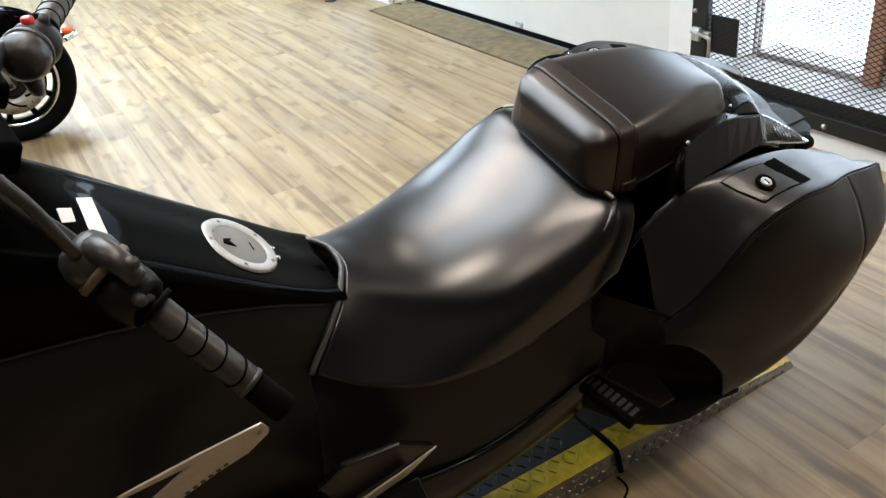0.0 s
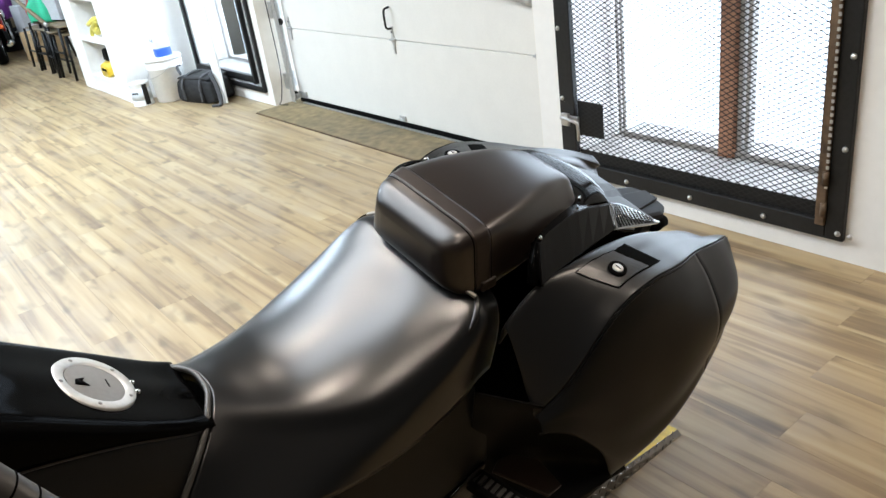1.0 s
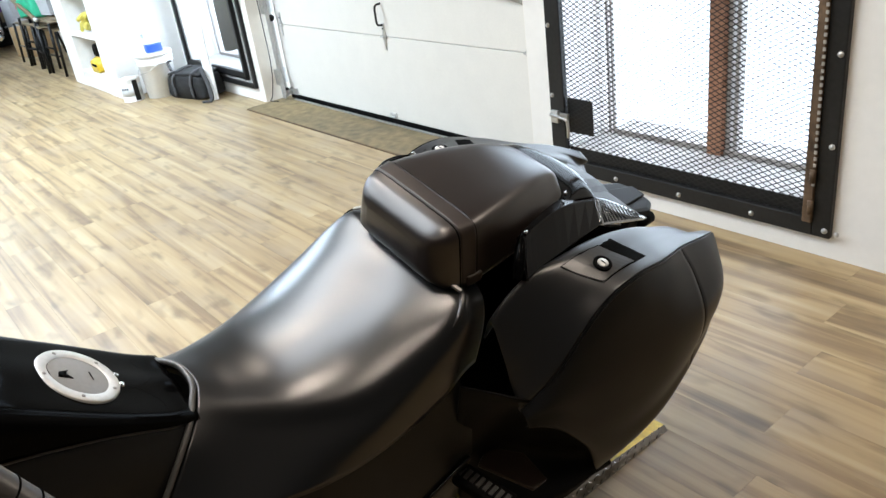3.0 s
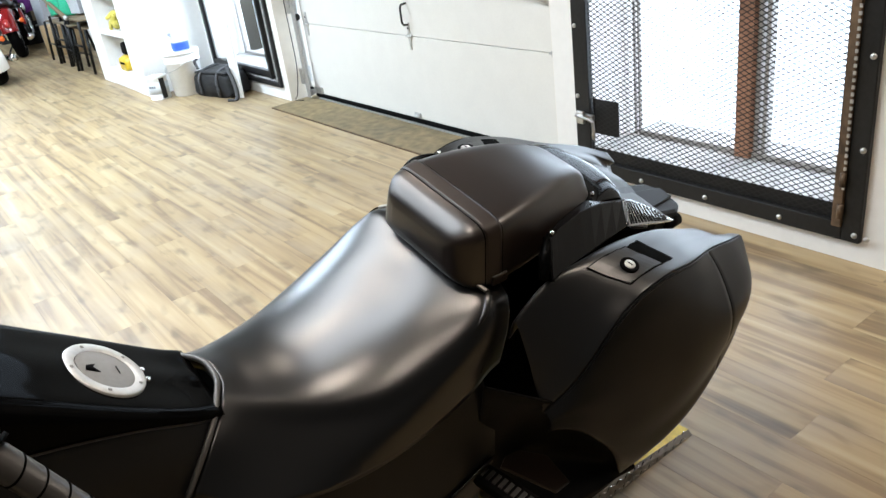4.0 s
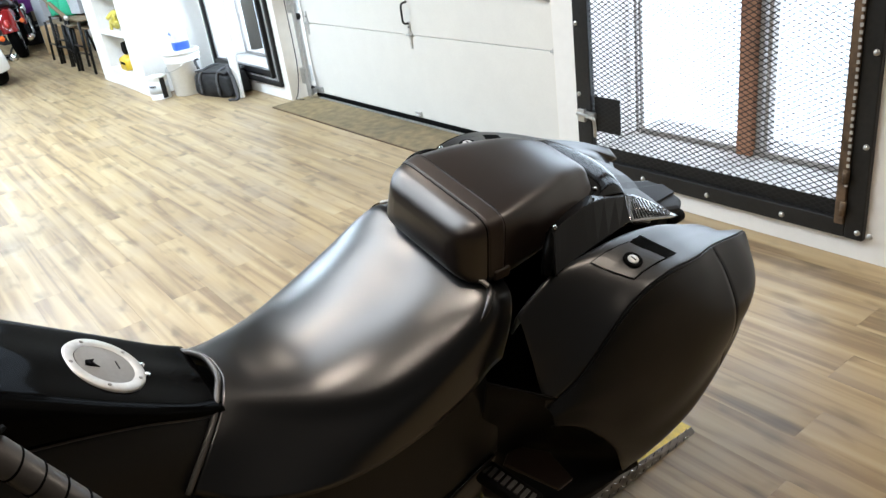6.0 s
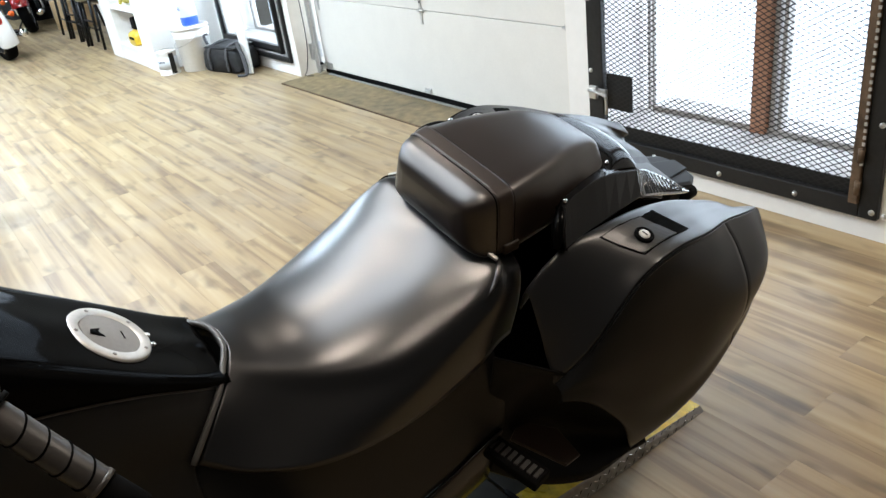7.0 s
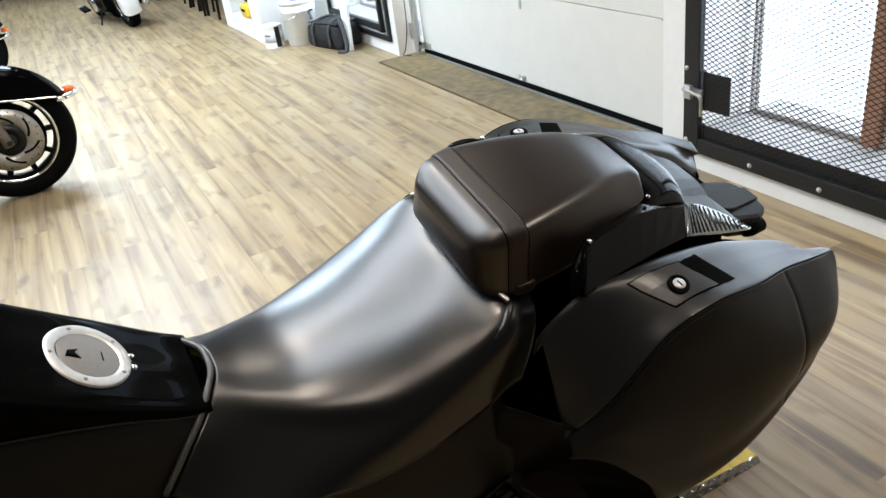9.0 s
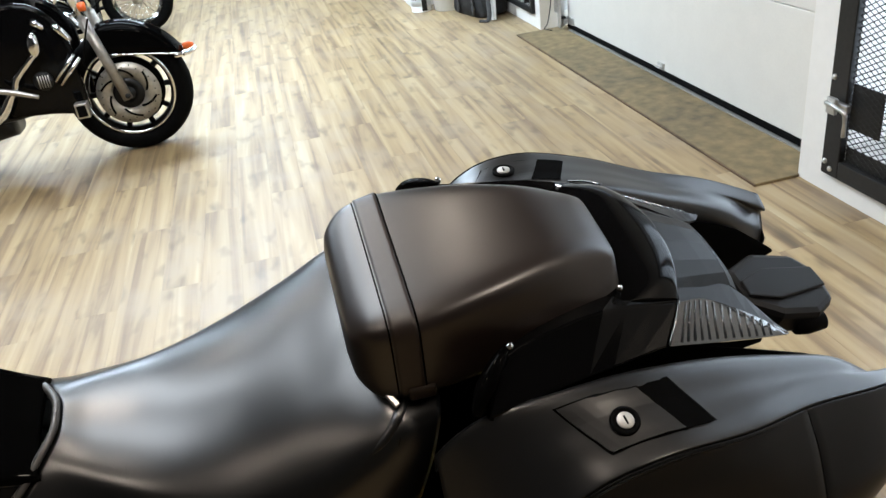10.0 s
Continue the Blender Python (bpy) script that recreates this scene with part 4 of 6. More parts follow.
def pannier(s):
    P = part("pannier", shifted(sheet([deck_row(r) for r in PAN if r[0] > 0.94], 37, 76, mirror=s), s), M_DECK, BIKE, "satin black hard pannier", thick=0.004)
    front = [lid_row(r) for r in PAN if 0.94 < r[0] < 1.42] + [lid_row([1.4255, *pan_at(1.4255)])]
    part("lid", shifted(sheet(front, 46, 44, mirror=s), s), M_MATT, P, "satin black pannier lid", thick=0.004)
    back = [lid_row([y, *pan_at(y)]) for y in (1.4285, 1.46, 1.50, 1.53, 1.56, 1.59, 1.62, 1.64, 1.658)]
    part("end_cap", shifted(sheet(back, 46, 18, mirror=s), s), M_MATT, P, "satin black pannier end cap", thick=0.004)
    xi, zi, xg, zg, xb, zb, xl, zl, xu, zu = pan_at(1.658)
    end = [(a * s, 1.657, c) for a, c in ((xi, zi), (xg - 0.004, zg - 0.010), (xg + (xb - xg) * 0.38, zg - (zg - zb) * 0.26), (xb - 0.001, zb), (xl - 0.001, zl), (xu, zu), (0.165, 0.605), (0.165, zi - 0.01))]
    bm = bmesh.new()
    bm.faces.new([bm.verts.new(p) for p in end])
    part("end_face", shifted(bm, s), M_MATT, P, thick=0.004)
    # inner wall in near-black: the gap's shade is put into its colour
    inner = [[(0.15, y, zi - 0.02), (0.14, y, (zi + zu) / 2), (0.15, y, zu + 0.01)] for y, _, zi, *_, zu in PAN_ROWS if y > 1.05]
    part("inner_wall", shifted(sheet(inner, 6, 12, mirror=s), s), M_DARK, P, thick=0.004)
    # dark slot, lock flap and lock on the deck
    # the slot has no depth: a flat dark patch gives its shade
    deck_patch("slot_shade", [(0.223, 1.194), (0.285, 1.234), (0.278, 1.280), (0.213, 1.243)], M_DARK, P, 0.0012, 0, s, "flat dark patch for the finger slot's shade")
    deck_patch("flap_gap", [(0.2225, 1.087), (0.2925, 1.136), (0.2855, 1.236), (0.220, 1.198)], M_DARK, P, 0.0007, 0, s)
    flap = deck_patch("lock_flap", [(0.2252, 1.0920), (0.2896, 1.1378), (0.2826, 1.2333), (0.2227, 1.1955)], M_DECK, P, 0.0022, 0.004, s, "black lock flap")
    c, n = deck_point(0.261, 1.164, 0.0022)
    m = Matrix.Translation((PCX + s * c.x, c.y, c.z)) @ Vector((s * n.x, n.y, n.z)).to_track_quat("Z", "Y").to_matrix().to_4x4()
    part("lock_ring", moved(turned([(0.0180, -0.002), (0.0180, 0.004), (0.0145, 0.0055), (0.0135, 0.003)], 28), m), M_RUBBER, flap, "black rubber lock ring")
    part("lock_barrel", moved(turned([(0.0105, -0.002), (0.0105, 0.0045), (0.0095, 0.0055)], 28), m), M_CAP, flap, "pale metal lock barrel")
    part("key_slot", moved(boxes((-0.0012, 0.0012, -0.0055, 0.0055, 0.005, 0.0062)), m), M_DARK, flap)
    # dark foot recess before the pannier
    niche = [[(0.225, 0.86, 0.71), (0.288, 0.93, 0.690), (0.328, 1.00, 0.650), (0.354, 1.10, 0.515), (0.372, 1.23, 0.405)],
             [(0.225, 0.86, 0.60), (0.258, 0.93, 0.60), (0.272, 1.00, 0.55), (0.29, 1.09, 0.46), (0.362, 1.228, 0.37)],
             [(0.22, 0.86, 0.48), (0.238, 0.93, 0.46), (0.248, 1.00, 0.42), (0.27, 1.08, 0.38), (0.357, 1.225, 0.345)],
             [(0.24, 0.86, 0.40), (0.30, 0.93, 0.365), (0.338, 1.00, 0.345), (0.358, 1.08, 0.332), (0.355, 1.225, 0.322)],
             [(0.20, 0.86, 0.36), (0.24, 0.93, 0.33), (0.26, 1.00, 0.31), (0.27, 1.08, 0.30), (0.27, 1.18, 0.30)]]
    part("foot_recess", shifted(sheet(niche, 18, 14, mirror=s), s), M_NICHE, P, "glossy dark foot recess", thick=0.006)
    if s < 0:
        # this one hangs a little askew on its rail
        c = Vector((-0.23, 1.41, 0))
        P.matrix_basis = Matrix.Translation(c + Vector((0.010, 0.016, -0.003))) @ pose(0, 0, 0, 0, 0, 4.5) @ Matrix.Translation(-c)


both(pannier)

# filler cap on the spine
cm = Matrix.Translation((CX, 0.307, 0.8825)) @ Vector((0.0, 0.62, 0.79)).to_track_quat("Z", "Y").to_matrix().to_4x4()
cap = part("filler_cap", moved(turned([(0.064, -0.022), (0.064, 0.002), (0.0625, 0.0046), (0.0475, 0.0050), (0.0462, 0.0018)], 56), cm), M_CAP, tank, "round brushed alloy filler cap")
part("cap_lid", moved(turned([(0.0458, -0.002), (0.0458, 0.0030), (0.0445, 0.0036)], 48), cm), M_CAPIN, cap, "satin grey cap lid")
part("key_cover", moved(prism([(-0.008, 0.034), (0.004, 0.030), (0.009, 0.014), (0.001, 0.020), (-0.010, 0.012)], 0.0034, 0.0050, "z"), cm), M_DARK, cap, "dark raised mark")
part("key_slot", moved(boxes((-0.009, 0.009, -0.021, -0.0195, 0.003, 0.0046)), cm), M_DARK, cap)
for k in range(5):
    a = 2 * math.pi * (k + 0.3) / 5
    part("ring_screw", moved(turned([(0.0032, 0.003), (0.0032, 0.0056), (0.0018, 0.0060)], 10, "z", (0.0548 * math.cos(a), 0.0548 * math.sin(a), 0)), cm), M_CAPIN, cap)
part("cap_collar", moved(turned([(0.074, -0.020), (0.073, -0.008), (0.069, -0.003), (0.0645, -0.004), (0.0643, -0.02)], 56), cm), M_GLOSS, tank, "gloss black collar round the filler cap")
for a in (-0.012, 0.012):
    part("hinge_screw", moved(turned([(0.005, -0.01), (0.005, 0.002), (0.003, 0.0035)], 14, "z", (a, -0.068, 0)), cm), M_CHROME, cap)

# small marks on the tank
def tank_point(x, y, lift):
    """A place on the tank cover at x, y."""
    k = [r[0] for r in SPINE]
    row = spline(spine_row(y, *(float(np.interp(y, k, [r[i] for r in SPINE])) for i in range(1, 5))), 161)
    p = min(row, key=lambda c: abs(c[0] - x))
    return x, y + lift * 0.6, p[2] + lift


def tank_patch(name, corners, label="", n=7):
    bm = bmesh.new()
    q = [Vector((u, v, 0)) for u, v in corners]
    V = []
    for j in range(n):
        for i in range(n):
            a, b = i / (n - 1), j / (n - 1)
            p = (q[0] * (1 - a) + q[1] * a) * (1 - b) + (q[3] * (1 - a) + q[2] * a) * b
            V.append(bm.verts.new(tank_point(p.x, p.y, 0.0018)))
    for j in range(n - 1):
        for i in range(n - 1):
            bm.faces.new((V[j * n + i], V[j * n + i + 1], V[j * n + n + i + 1], V[j * n + n + i]))
    part(name, bm, M_DECAL, tank, label, thick=0.0012)


tank_patch("sticker", [(-0.033, 0.113), (-0.045, 0.131), (0.036, 0.132), (0.043, 0.113)], "white paper sticker")
tank_patch("small_mark", [(0.004, 0.087), (-0.005, 0.103), (0.022, 0.102), (0.031, 0.087)], "small white label")


# lower sides: cover under the seat, belly cowl with a pale trim plate, footboard
def flank(s):
    cover = [[(0.118, 0.340, 0.705), (0.150, 0.335, 0.66), (0.195, 0.325, 0.58), (0.22, 0.31, 0.50)],
             [(0.186, 0.470, 0.660), (0.206, 0.455, 0.60), (0.232, 0.44, 0.52), (0.25, 0.43, 0.44)],
             [(0.208, 0.600, 0.642), (0.222, 0.60, 0.575), (0.242, 0.60, 0.49), (0.255, 0.59, 0.43)],
             [(0.212, 0.740, 0.668), (0.226, 0.75, 0.595), (0.244, 0.75, 0.515), (0.255, 0.75, 0.46)],
             [(0.208, 0.870, 0.740), (0.224, 0.88, 0.67), (0.245, 0.89, 0.59), (0.255, 0.89, 0.52)]]
    part("side_cover", sheet(cover, 12, 24, mirror=s), M_TEXT, BIKE, "matt black side cover", thick=0.006)
    belly = [[(0.262, -0.05, 0.60), (0.285, -0.06, 0.50), (0.275, -0.06, 0.36), (0.20, -0.06, 0.22)],
             [(0.262, 0.22, 0.545), (0.292, 0.21, 0.46), (0.280, 0.20, 0.34), (0.20, 0.2, 0.20)],
             [(0.262, 0.44, 0.462), (0.285, 0.43, 0.40), (0.270, 0.42, 0.30), (0.19, 0.42, 0.20)],
             [(0.262, 0.66, 0.432), (0.272, 0.65, 0.38), (0.255, 0.64, 0.30), (0.18, 0.64, 0.22)],
             [(0.262, 0.88, 0.52), (0.262, 0.87, 0.44), (0.245, 0.86, 0.34), (0.18, 0.86, 0.26)]]
    c = part("belly_cowl", sheet(belly, 14, 26, mirror=s), M_GLOSSY2, BIKE, "dark glossy belly cowl", thick=0.008)
    blade = [(0.230, 0.785), (0.239, 0.764), (0.236, 0.754), (0.204, 0.729), (0.156, 0.716), (0.10, 0.694), (0.03, 0.655), (0.00, 0.665), (0.066, 0.726), (0.123, 0.761), (0.036, 0.756), (-0.01, 0.752), (0.036, 0.765), (0.130, 0.777)]
    tp = part("trim_plate", prism(blade, 0.228 * s, 0.232 * s, "x"), M_PLATE, BIKE, "champagne trim plate with two prongs", smooth=False, bevel=0.0012)
    part("plate_screw", turned([(0.005, 0.2315 * s), (0.005, 0.234 * s), (0.003, 0.2345 * s)], 12, "x", (0, 0.226, 0.764)), M_ALLOY, tp)
    for k in range(6):
        part("lettering_bar", boxes((0.2325 * s if s > 0 else -0.2335, 0.2335 if s > 0 else -0.2325, 0.105 + k * 0.012, 0.112 + k * 0.012, 0.701 + k * 0.0048, 0.706 + k * 0.0048)), M_CAST, tp, smooth=False)
    # footboard and passenger peg
    part("footboard", moved(boxes((-0.045, 0.045, -0.11, 0.11, -0.008, 0.008)), pose(s * 0.300, 0.36, 0.45, 10, 25 * s, 0)), M_GLOSSY2, BIKE, "dark glossy footboard plate", bevel=0.005)
    if s > 0:
        br = part("peg_bracket", prism([(0.282, 0.606), (0.328, 0.642), (0.43, 0.622), (0.499, 0.563), (0.43, 0.522), (0.357, 0.503), (0.305, 0.545)], 0.258 * s, 0.272 * s, "x"), M_GLOSSY2, BIKE, "dark glossy peg bracket", smooth=False, bevel=0.006)
        part("bracket_edge", prism([(0.335, 0.502), (0.350, 0.520), (0.425, 0.541), (0.500, 0.568), (0.440, 0.522), (0.36, 0.498)], 0.2725 * s, 0.277 * s, "x"), M_PLATE, br, "champagne bracket edge", smooth=False, bevel=0.002)
    peg = part("passenger_peg", moved(boxes((-0.065, 0.065, -0.024, 0.024, -0.013, 0.010)), pose(s * 0.312, 0.872, 0.484, 0, -2 * s, 12 * s)), M_RUBBER, BIKE, "ridged rubber passenger peg", bevel=0.004)
    for k in range(8):
        part("ridge", moved(boxes((-0.056 + k * 0.015, -0.048 + k * 0.015, -0.012, 0.012, 0.010, 0.0135)), pose(s * 0.312, 0.872, 0.484, 0, -2 * s, 12 * s)), M_GRIP, peg, smooth=False)
    part("peg_plate", moved(prism([(-0.07, -0.02), (0.05, -0.035), (0.075, 0.0), (0.02, 0.045), (-0.06, 0.03)], -0.004, 0.004, "z"), pose(s * 0.300, 0.965, 0.455, 0, 12 * s, 40 * s)), M_BROWNP, BIKE, "brown-tinted heel plate", smooth=False, bevel=0.002)


both(flank)


# bars: steering turned to the left
def grip_side(a, b, red):
    a, b = Vector(a), Vector(b)
    d = (b - a).normalized()
    side = d.cross(Vector((0, 0, 1))).normalized()
    up = side.cross(d)
    g = part("hand_grip", tube([a, a + d * 0.004, a + d * 0.125, a + d * 0.13], [0.0165, 0.018, 0.0175, 0.0165], 24), M_GRIP, BIKE, "worn dark rubber grip")
    for k in range(4):
        c = a + d * (0.026 + k * 0.027)
        loop = [c + (side * math.cos(q) + up * math.sin(q)) * 0.0178 + d * 0.010 * math.sin(q + 0.8) for q in (2 * math.pi * i / 24 for i in range(25))]
        part("groove", tube(loop, 0.0013, 6), M_DARK, g)
    part("grip_ring", tube([a + d * 0.126, a + d * 0.132], 0.0188, 20), M_CAST, g, "worn grip end ring")
    part("bar_end", tube([a + d * 0.133, a + d * 0.137, a + d * 0.178, a + d * 0.182], [0.0155, 0.017, 0.0178, 0.0155], 20), M_RUBBER, g, "black bar end weight")
    part("grip_flange", tube([a - d * 0.006, a], 0.026, 20), M_RUBBER, g)
    sw = part("switch_box", tube([a - d * 0.058, a - d * 0.052, a - d * 0.030 - up * 0.006, a - d * 0.010 - up * 0.004, a - d * 0.006], [0.020, 0.029, 0.033, 0.029, 0.020], 18), M_TEXT, BIKE, "black switch housing")
    part("switch_button", tube([a - d * 0.035 + up * 0.02, a - d * 0.035 + up * 0.034], [0.010, 0.008], 10), M_RED if red else M_GRIP, sw, "red stop switch" if red else "worn dark switch lever")
    part("switch_button", tube([a - d * 0.022 + up * 0.016 + side * 0.012, a - d * 0.016 + up * 0.031 + side * 0.018], [0.009, 0.006], 10), M_GRIP, sw)
    cl = part("lever_clamp", tube([a - d * 0.108, a - d * 0.102, a - d * 0.085, a - d * 0.066, a - d * 0.060], [0.017, 0.026, 0.033, 0.031, 0.022], 18), M_GRIP if red else M_CAST, BIKE, "dark cast lever clamp")
    part("clamp_rim", tube([a - d * 0.071, a - d * 0.066, a - d * 0.061], [0.0322, 0.0338, 0.0322], 24), M_GRIP if red else M_TANEDGE, cl, "" if red else "tan worn clamp rim")
    if not red:
        part("clamp_knob", tube([a - d * 0.085 + up * 0.022, a - d * 0.076 + up * 0.040 + side * 0.006, a - d * 0.055 + up * 0.050 + side * 0.010, a - d * 0.034 + up * 0.046 + side * 0.010], [0.016, 0.014, 0.013, 0.011], 14, 14), M_CAST, cl, "worn cast lever knuckle")
        part("knob_screw", tube([a - d * 0.050 + up * 0.055 + side * 0.008, a - d * 0.048 + up * 0.064 + side * 0.008], [0.009, 0.007], 12), M_CAST, cl)
    part("clamp_lug", tube([a - d * 0.085 - up * 0.024, a - d * 0.078 - up * 0.050, a - d * 0.068 - up * 0.062], [0.013, 0.010, 0.006], 10), M_GRIP if red else M_TANEDGE, cl)
    return a, d, up, side


a, d, up, side = grip_side((0.248, 0.143, 1.092), (0.365, 0.236, 0.978), False)
part("handlebar", tube([a, a - d * 0.11, Vector((0.10, 0.045, 1.19)), Vector((-0.02, 0.05, 1.19)), Vector((-0.16, 0.09, 1.20)), Vector((-0.245, 0.148, 1.173))], 0.011, 12, 40), M_TEXT, BIKE, "black steel handlebar")
part("clutch_line", tube([a - d * 0.09 + up * 0.012, Vector((0.21, 0.09, 1.17)), Vector((0.205, 0.07, 1.235)), Vector((0.19, 0.05, 1.27))], 0.0068, 10, 20), M_GRIP, BIKE, "dark hose from the lever clamp")
grip_side((-0.25, 0.152, 1.173), (-0.36, 0.2, 1.162), True)
# instrument bracket in front of the rider
part("dash_bracket", moved(boxes((-0.045, 0.045, -0.05, 0.04, -0.02, 0.02)), pose(0.05, 0.035, 1.225, -25, 0, 8)), M_DARK, BIKE, "black instrument bracket", bevel=0.008)
part("dash_bracket", moved(boxes((-0.04, 0.04, -0.05, 0.04, -0.015, 0.02)), pose(-0.05, 0.045, 1.235, -25, 0, 8)), M_DARK, BIKE, bevel=0.008)
part("chrome_riser", tube([(0.015, 0.06, 1.165), (0.0, 0.055, 1.215)], 0.011, 14), M_CHROME, BIKE, "bright bar riser")

# front end and wheels
part("front_cowl", loft([section(-0.82, 0.10, 0.06, 0.55, 0.70, 3), section(-0.7, 0.28, 0.16, 0.45, 0.95, 3), section(-0.5, 0.36, 0.22, 0.42, 1.12, 3), section(-0.30, 0.34, 0.16, 0.42, 1.16, 3), section(-0.22, 0.26, 0.12, 0.46, 1.10, 3)], 30), M_GLOSS, BIKE, "gloss black front cowl")


def wheel(parent, x, y, z, r, w, rim_mat, spokes=10, wire=False, ratio=0.665, hub_r=0.045):
    wh = part("wheel", tube([(x - w * 0.42, y, z), (x + w * 0.42, y, z)], hub_r, 18), M_ALLOY, parent, "spoked wheel" if wire else "cast alloy wheel")
    ri = r * ratio
    prof = [(ri + 0.004, -w * 0.36), (ri + 0.03, -w * 0.46), (r * 0.86, -w * 0.5), (r * 0.95, -w * 0.42), (r * 0.99, -w * 0.22), (r, 0),
            (r * 0.99, w * 0.22), (r * 0.95, w * 0.42), (r * 0.86, w * 0.5), (ri + 0.03, w * 0.46), (ri + 0.004, w * 0.36)]
    part("tyre", ring_body(prof, (x, y, z)), M_RUBBER, wh, "black rubber tyre")
    part("rim", ring_body([(ri + 0.008, -w * 0.40), (ri + 0.010, -w * 0.36), (ri - 0.018, -w * 0.22), (ri - 0.018, w * 0.22), (ri + 0.010, w * 0.36), (ri + 0.008, w * 0.40)], (x, y, z)), rim_mat if wire else M_TEXT, wh)
    if not wire and rim_mat is not M_TEXT:
        for q in (-w * 0.385, w * 0.385):
            part("rim_lip", ring_body([(ri - 0.006, q - 0.003), (ri + 0.009, q - 0.003), (ri + 0.009, q + 0.003), (ri - 0.006, q + 0.003)], (x, y, z)), M_CHROME, wh, "bright rim lip")
    for k in range(spokes):
        a = 2 * math.pi * k / spokes
        c, s = math.cos(a), math.sin(a)
        t = 0.16 if wire else 0.0
        p = (x + (w * 0.3 if k % 2 else -w * 0.3) * (1 if wire else 0), y + hub_r * 0.8 * math.cos(a + t), z + hub_r * 0.8 * math.sin(a + t))
        part("spoke", tube([p, (x, y + (ri - 0.012) * c, z + (ri - 0.012) * s)], 0.0035 if wire else 0.015, 5 if wire else 8), rim_mat if not wire else M_CHROME, wh)
    return wh


def ring_body(prof, at):
    """A ring turned round the x axis, closed on itself."""
    bm = bmesh.new()
    n = 56
    R = [[bm.verts.new((at[0] + h, at[1] + q * math.cos(2 * math.pi * k / n), at[2] + q * math.sin(2 * math.pi * k / n))) for k in range(n)] for q, h in prof]
    for a, b in zip(R, R[1:] + R[:1]):
        for k in range(n):
            bm.faces.new((a[k], a[(k + 1) % n], b[(k + 1) % n], b[k]))
    return bm


wheel(BIKE, 0, 1.24, 0.375, 0.315, 0.19, M_TEXT)
wheel(BIKE, 0, -0.40, 0.375, 0.315, 0.12, M_TEXT)
stand = part("side_stand", tube([(0.16, 0.36, 0.24), (0.25, 0.42, 0.14), (0.318, 0.45, 0.152)], [0.014, 0.012, 0.011], 10), M_TEXT, BIKE, "black side stand")
part("stand_foot", moved(turned([(0.03, -0.004), (0.03, 0.004)], 16), pose(0.32, 0.45, 0.150, 0, -16, 0)), M_TEXT, stand)


# ---- low tread-plate platform under it ----
def lozenges(w, h, step, mat, parent, m, length=0.026, half=0.0032, high=0.0030):
    """Raised tread bars in alternating directions."""
    bm = bmesh.new()
    for i in range(int(w / step)):
        for j in range(int(h / step)):
            t = 0.6 if (i + j) % 2 else -0.6
            c, s = math.cos(t) * length / 2, math.sin(t) * length / 2
            x, y = (i + 0.5) * step, (j + 0.5) * step
            nx, ny = -math.sin(t) * half, math.cos(t) * half
            v = [bm.verts.new(p) for p in ((x - c, y - s, 0), (x + nx, y + ny, 0), (x + c, y + s, 0), (x - nx, y - ny, 0), (x - c * 0.5, y - s * 0.5, high), (x + c * 0.5, y + s * 0.5, high))]
            bm.faces.new((v[0], v[3], v[5], v[4])); bm.faces.new((v[3], v[2], v[5]))
            bm.faces.new((v[0], v[4], v[1])); bm.faces.new((v[4], v[5], v[2], v[1]))
    part("tread_pattern", moved(bm, m), mat, parent, "", smooth=False, kind="stuff")


RAMP = thing("service_platform", pose(0, 0, 0), "low tread-plate service platform with yellow painted edges", "platform")
PL, PR, PJ, PE, PH = 0.372, -0.25, 1.005, 1.615, 0.05
part("deck_plate", boxes((PR + 0.07, PL - 0.072, -0.95, PJ - 0.006, PH - 0.006, PH)), M_TREADDARK, RAMP, "dark tread-plate deck", smooth=False)
for xa, xb in ((PL - 0.071, PL), (PR, PR + 0.069)):
    part("edge_stripe", boxes((xa, xb, -0.95, PJ - 0.006, PH - 0.006, PH + 0.001)), M_YELLOW, RAMP, "chipped yellow edge stripe", smooth=False)


def slope(x0, x1, t):
    return prism([(PJ + 0.004, PH - 0.006 + t), (PE, 0.006 + t), (PE, 0.012 + t), (PJ + 0.004, PH + t)], x0, x1, "x")


part("slope_plate", slope(PR + 0.07, PL - 0.072, 0), M_TREADDARK, RAMP, "dark tread-plate slope", smooth=False)
for xa, xb in ((PL - 0.071, PL), (PR, PR + 0.069)):
    part("slope_stripe", slope(xa, xb, 0.001), M_YELLOW, RAMP, "chipped yellow edge stripe", smooth=False)
for x, s in ((PL, 1), (PR, -1)):
    part("side_flange", prism([(x, PH - 0.001), (x + 0.018 * s, 0.0), (x + 0.012 * s, 0.0), (x - 0.006 * s, PH - 0.008)], -0.95, PJ - 0.006, "y"), M_TREAD, RAMP, "bright tread-plate side flange", smooth=False)
    bm = bmesh.new()
    A = [bm.verts.new(p) for p in ((x, PJ + 0.004, PH - 0.001), (x + 0.020 * s, PJ + 0.004, 0), (x, PE, 0.013), (x + 0.012 * s, PE, 0), (x - 0.01 * s, PJ + 0.004, 0), (x - 0.01 * s, PE, 0))]
    for f in ((0, 1, 3, 2), (1, 4, 5, 3), (0, 2, 5, 4), (0, 4, 1), (2, 3, 5)):
        bm.faces.new([A[i] for i in f])
    part("side_flange", bm, M_TREAD, RAMP, "bright tread-plate side flange", smooth=False)
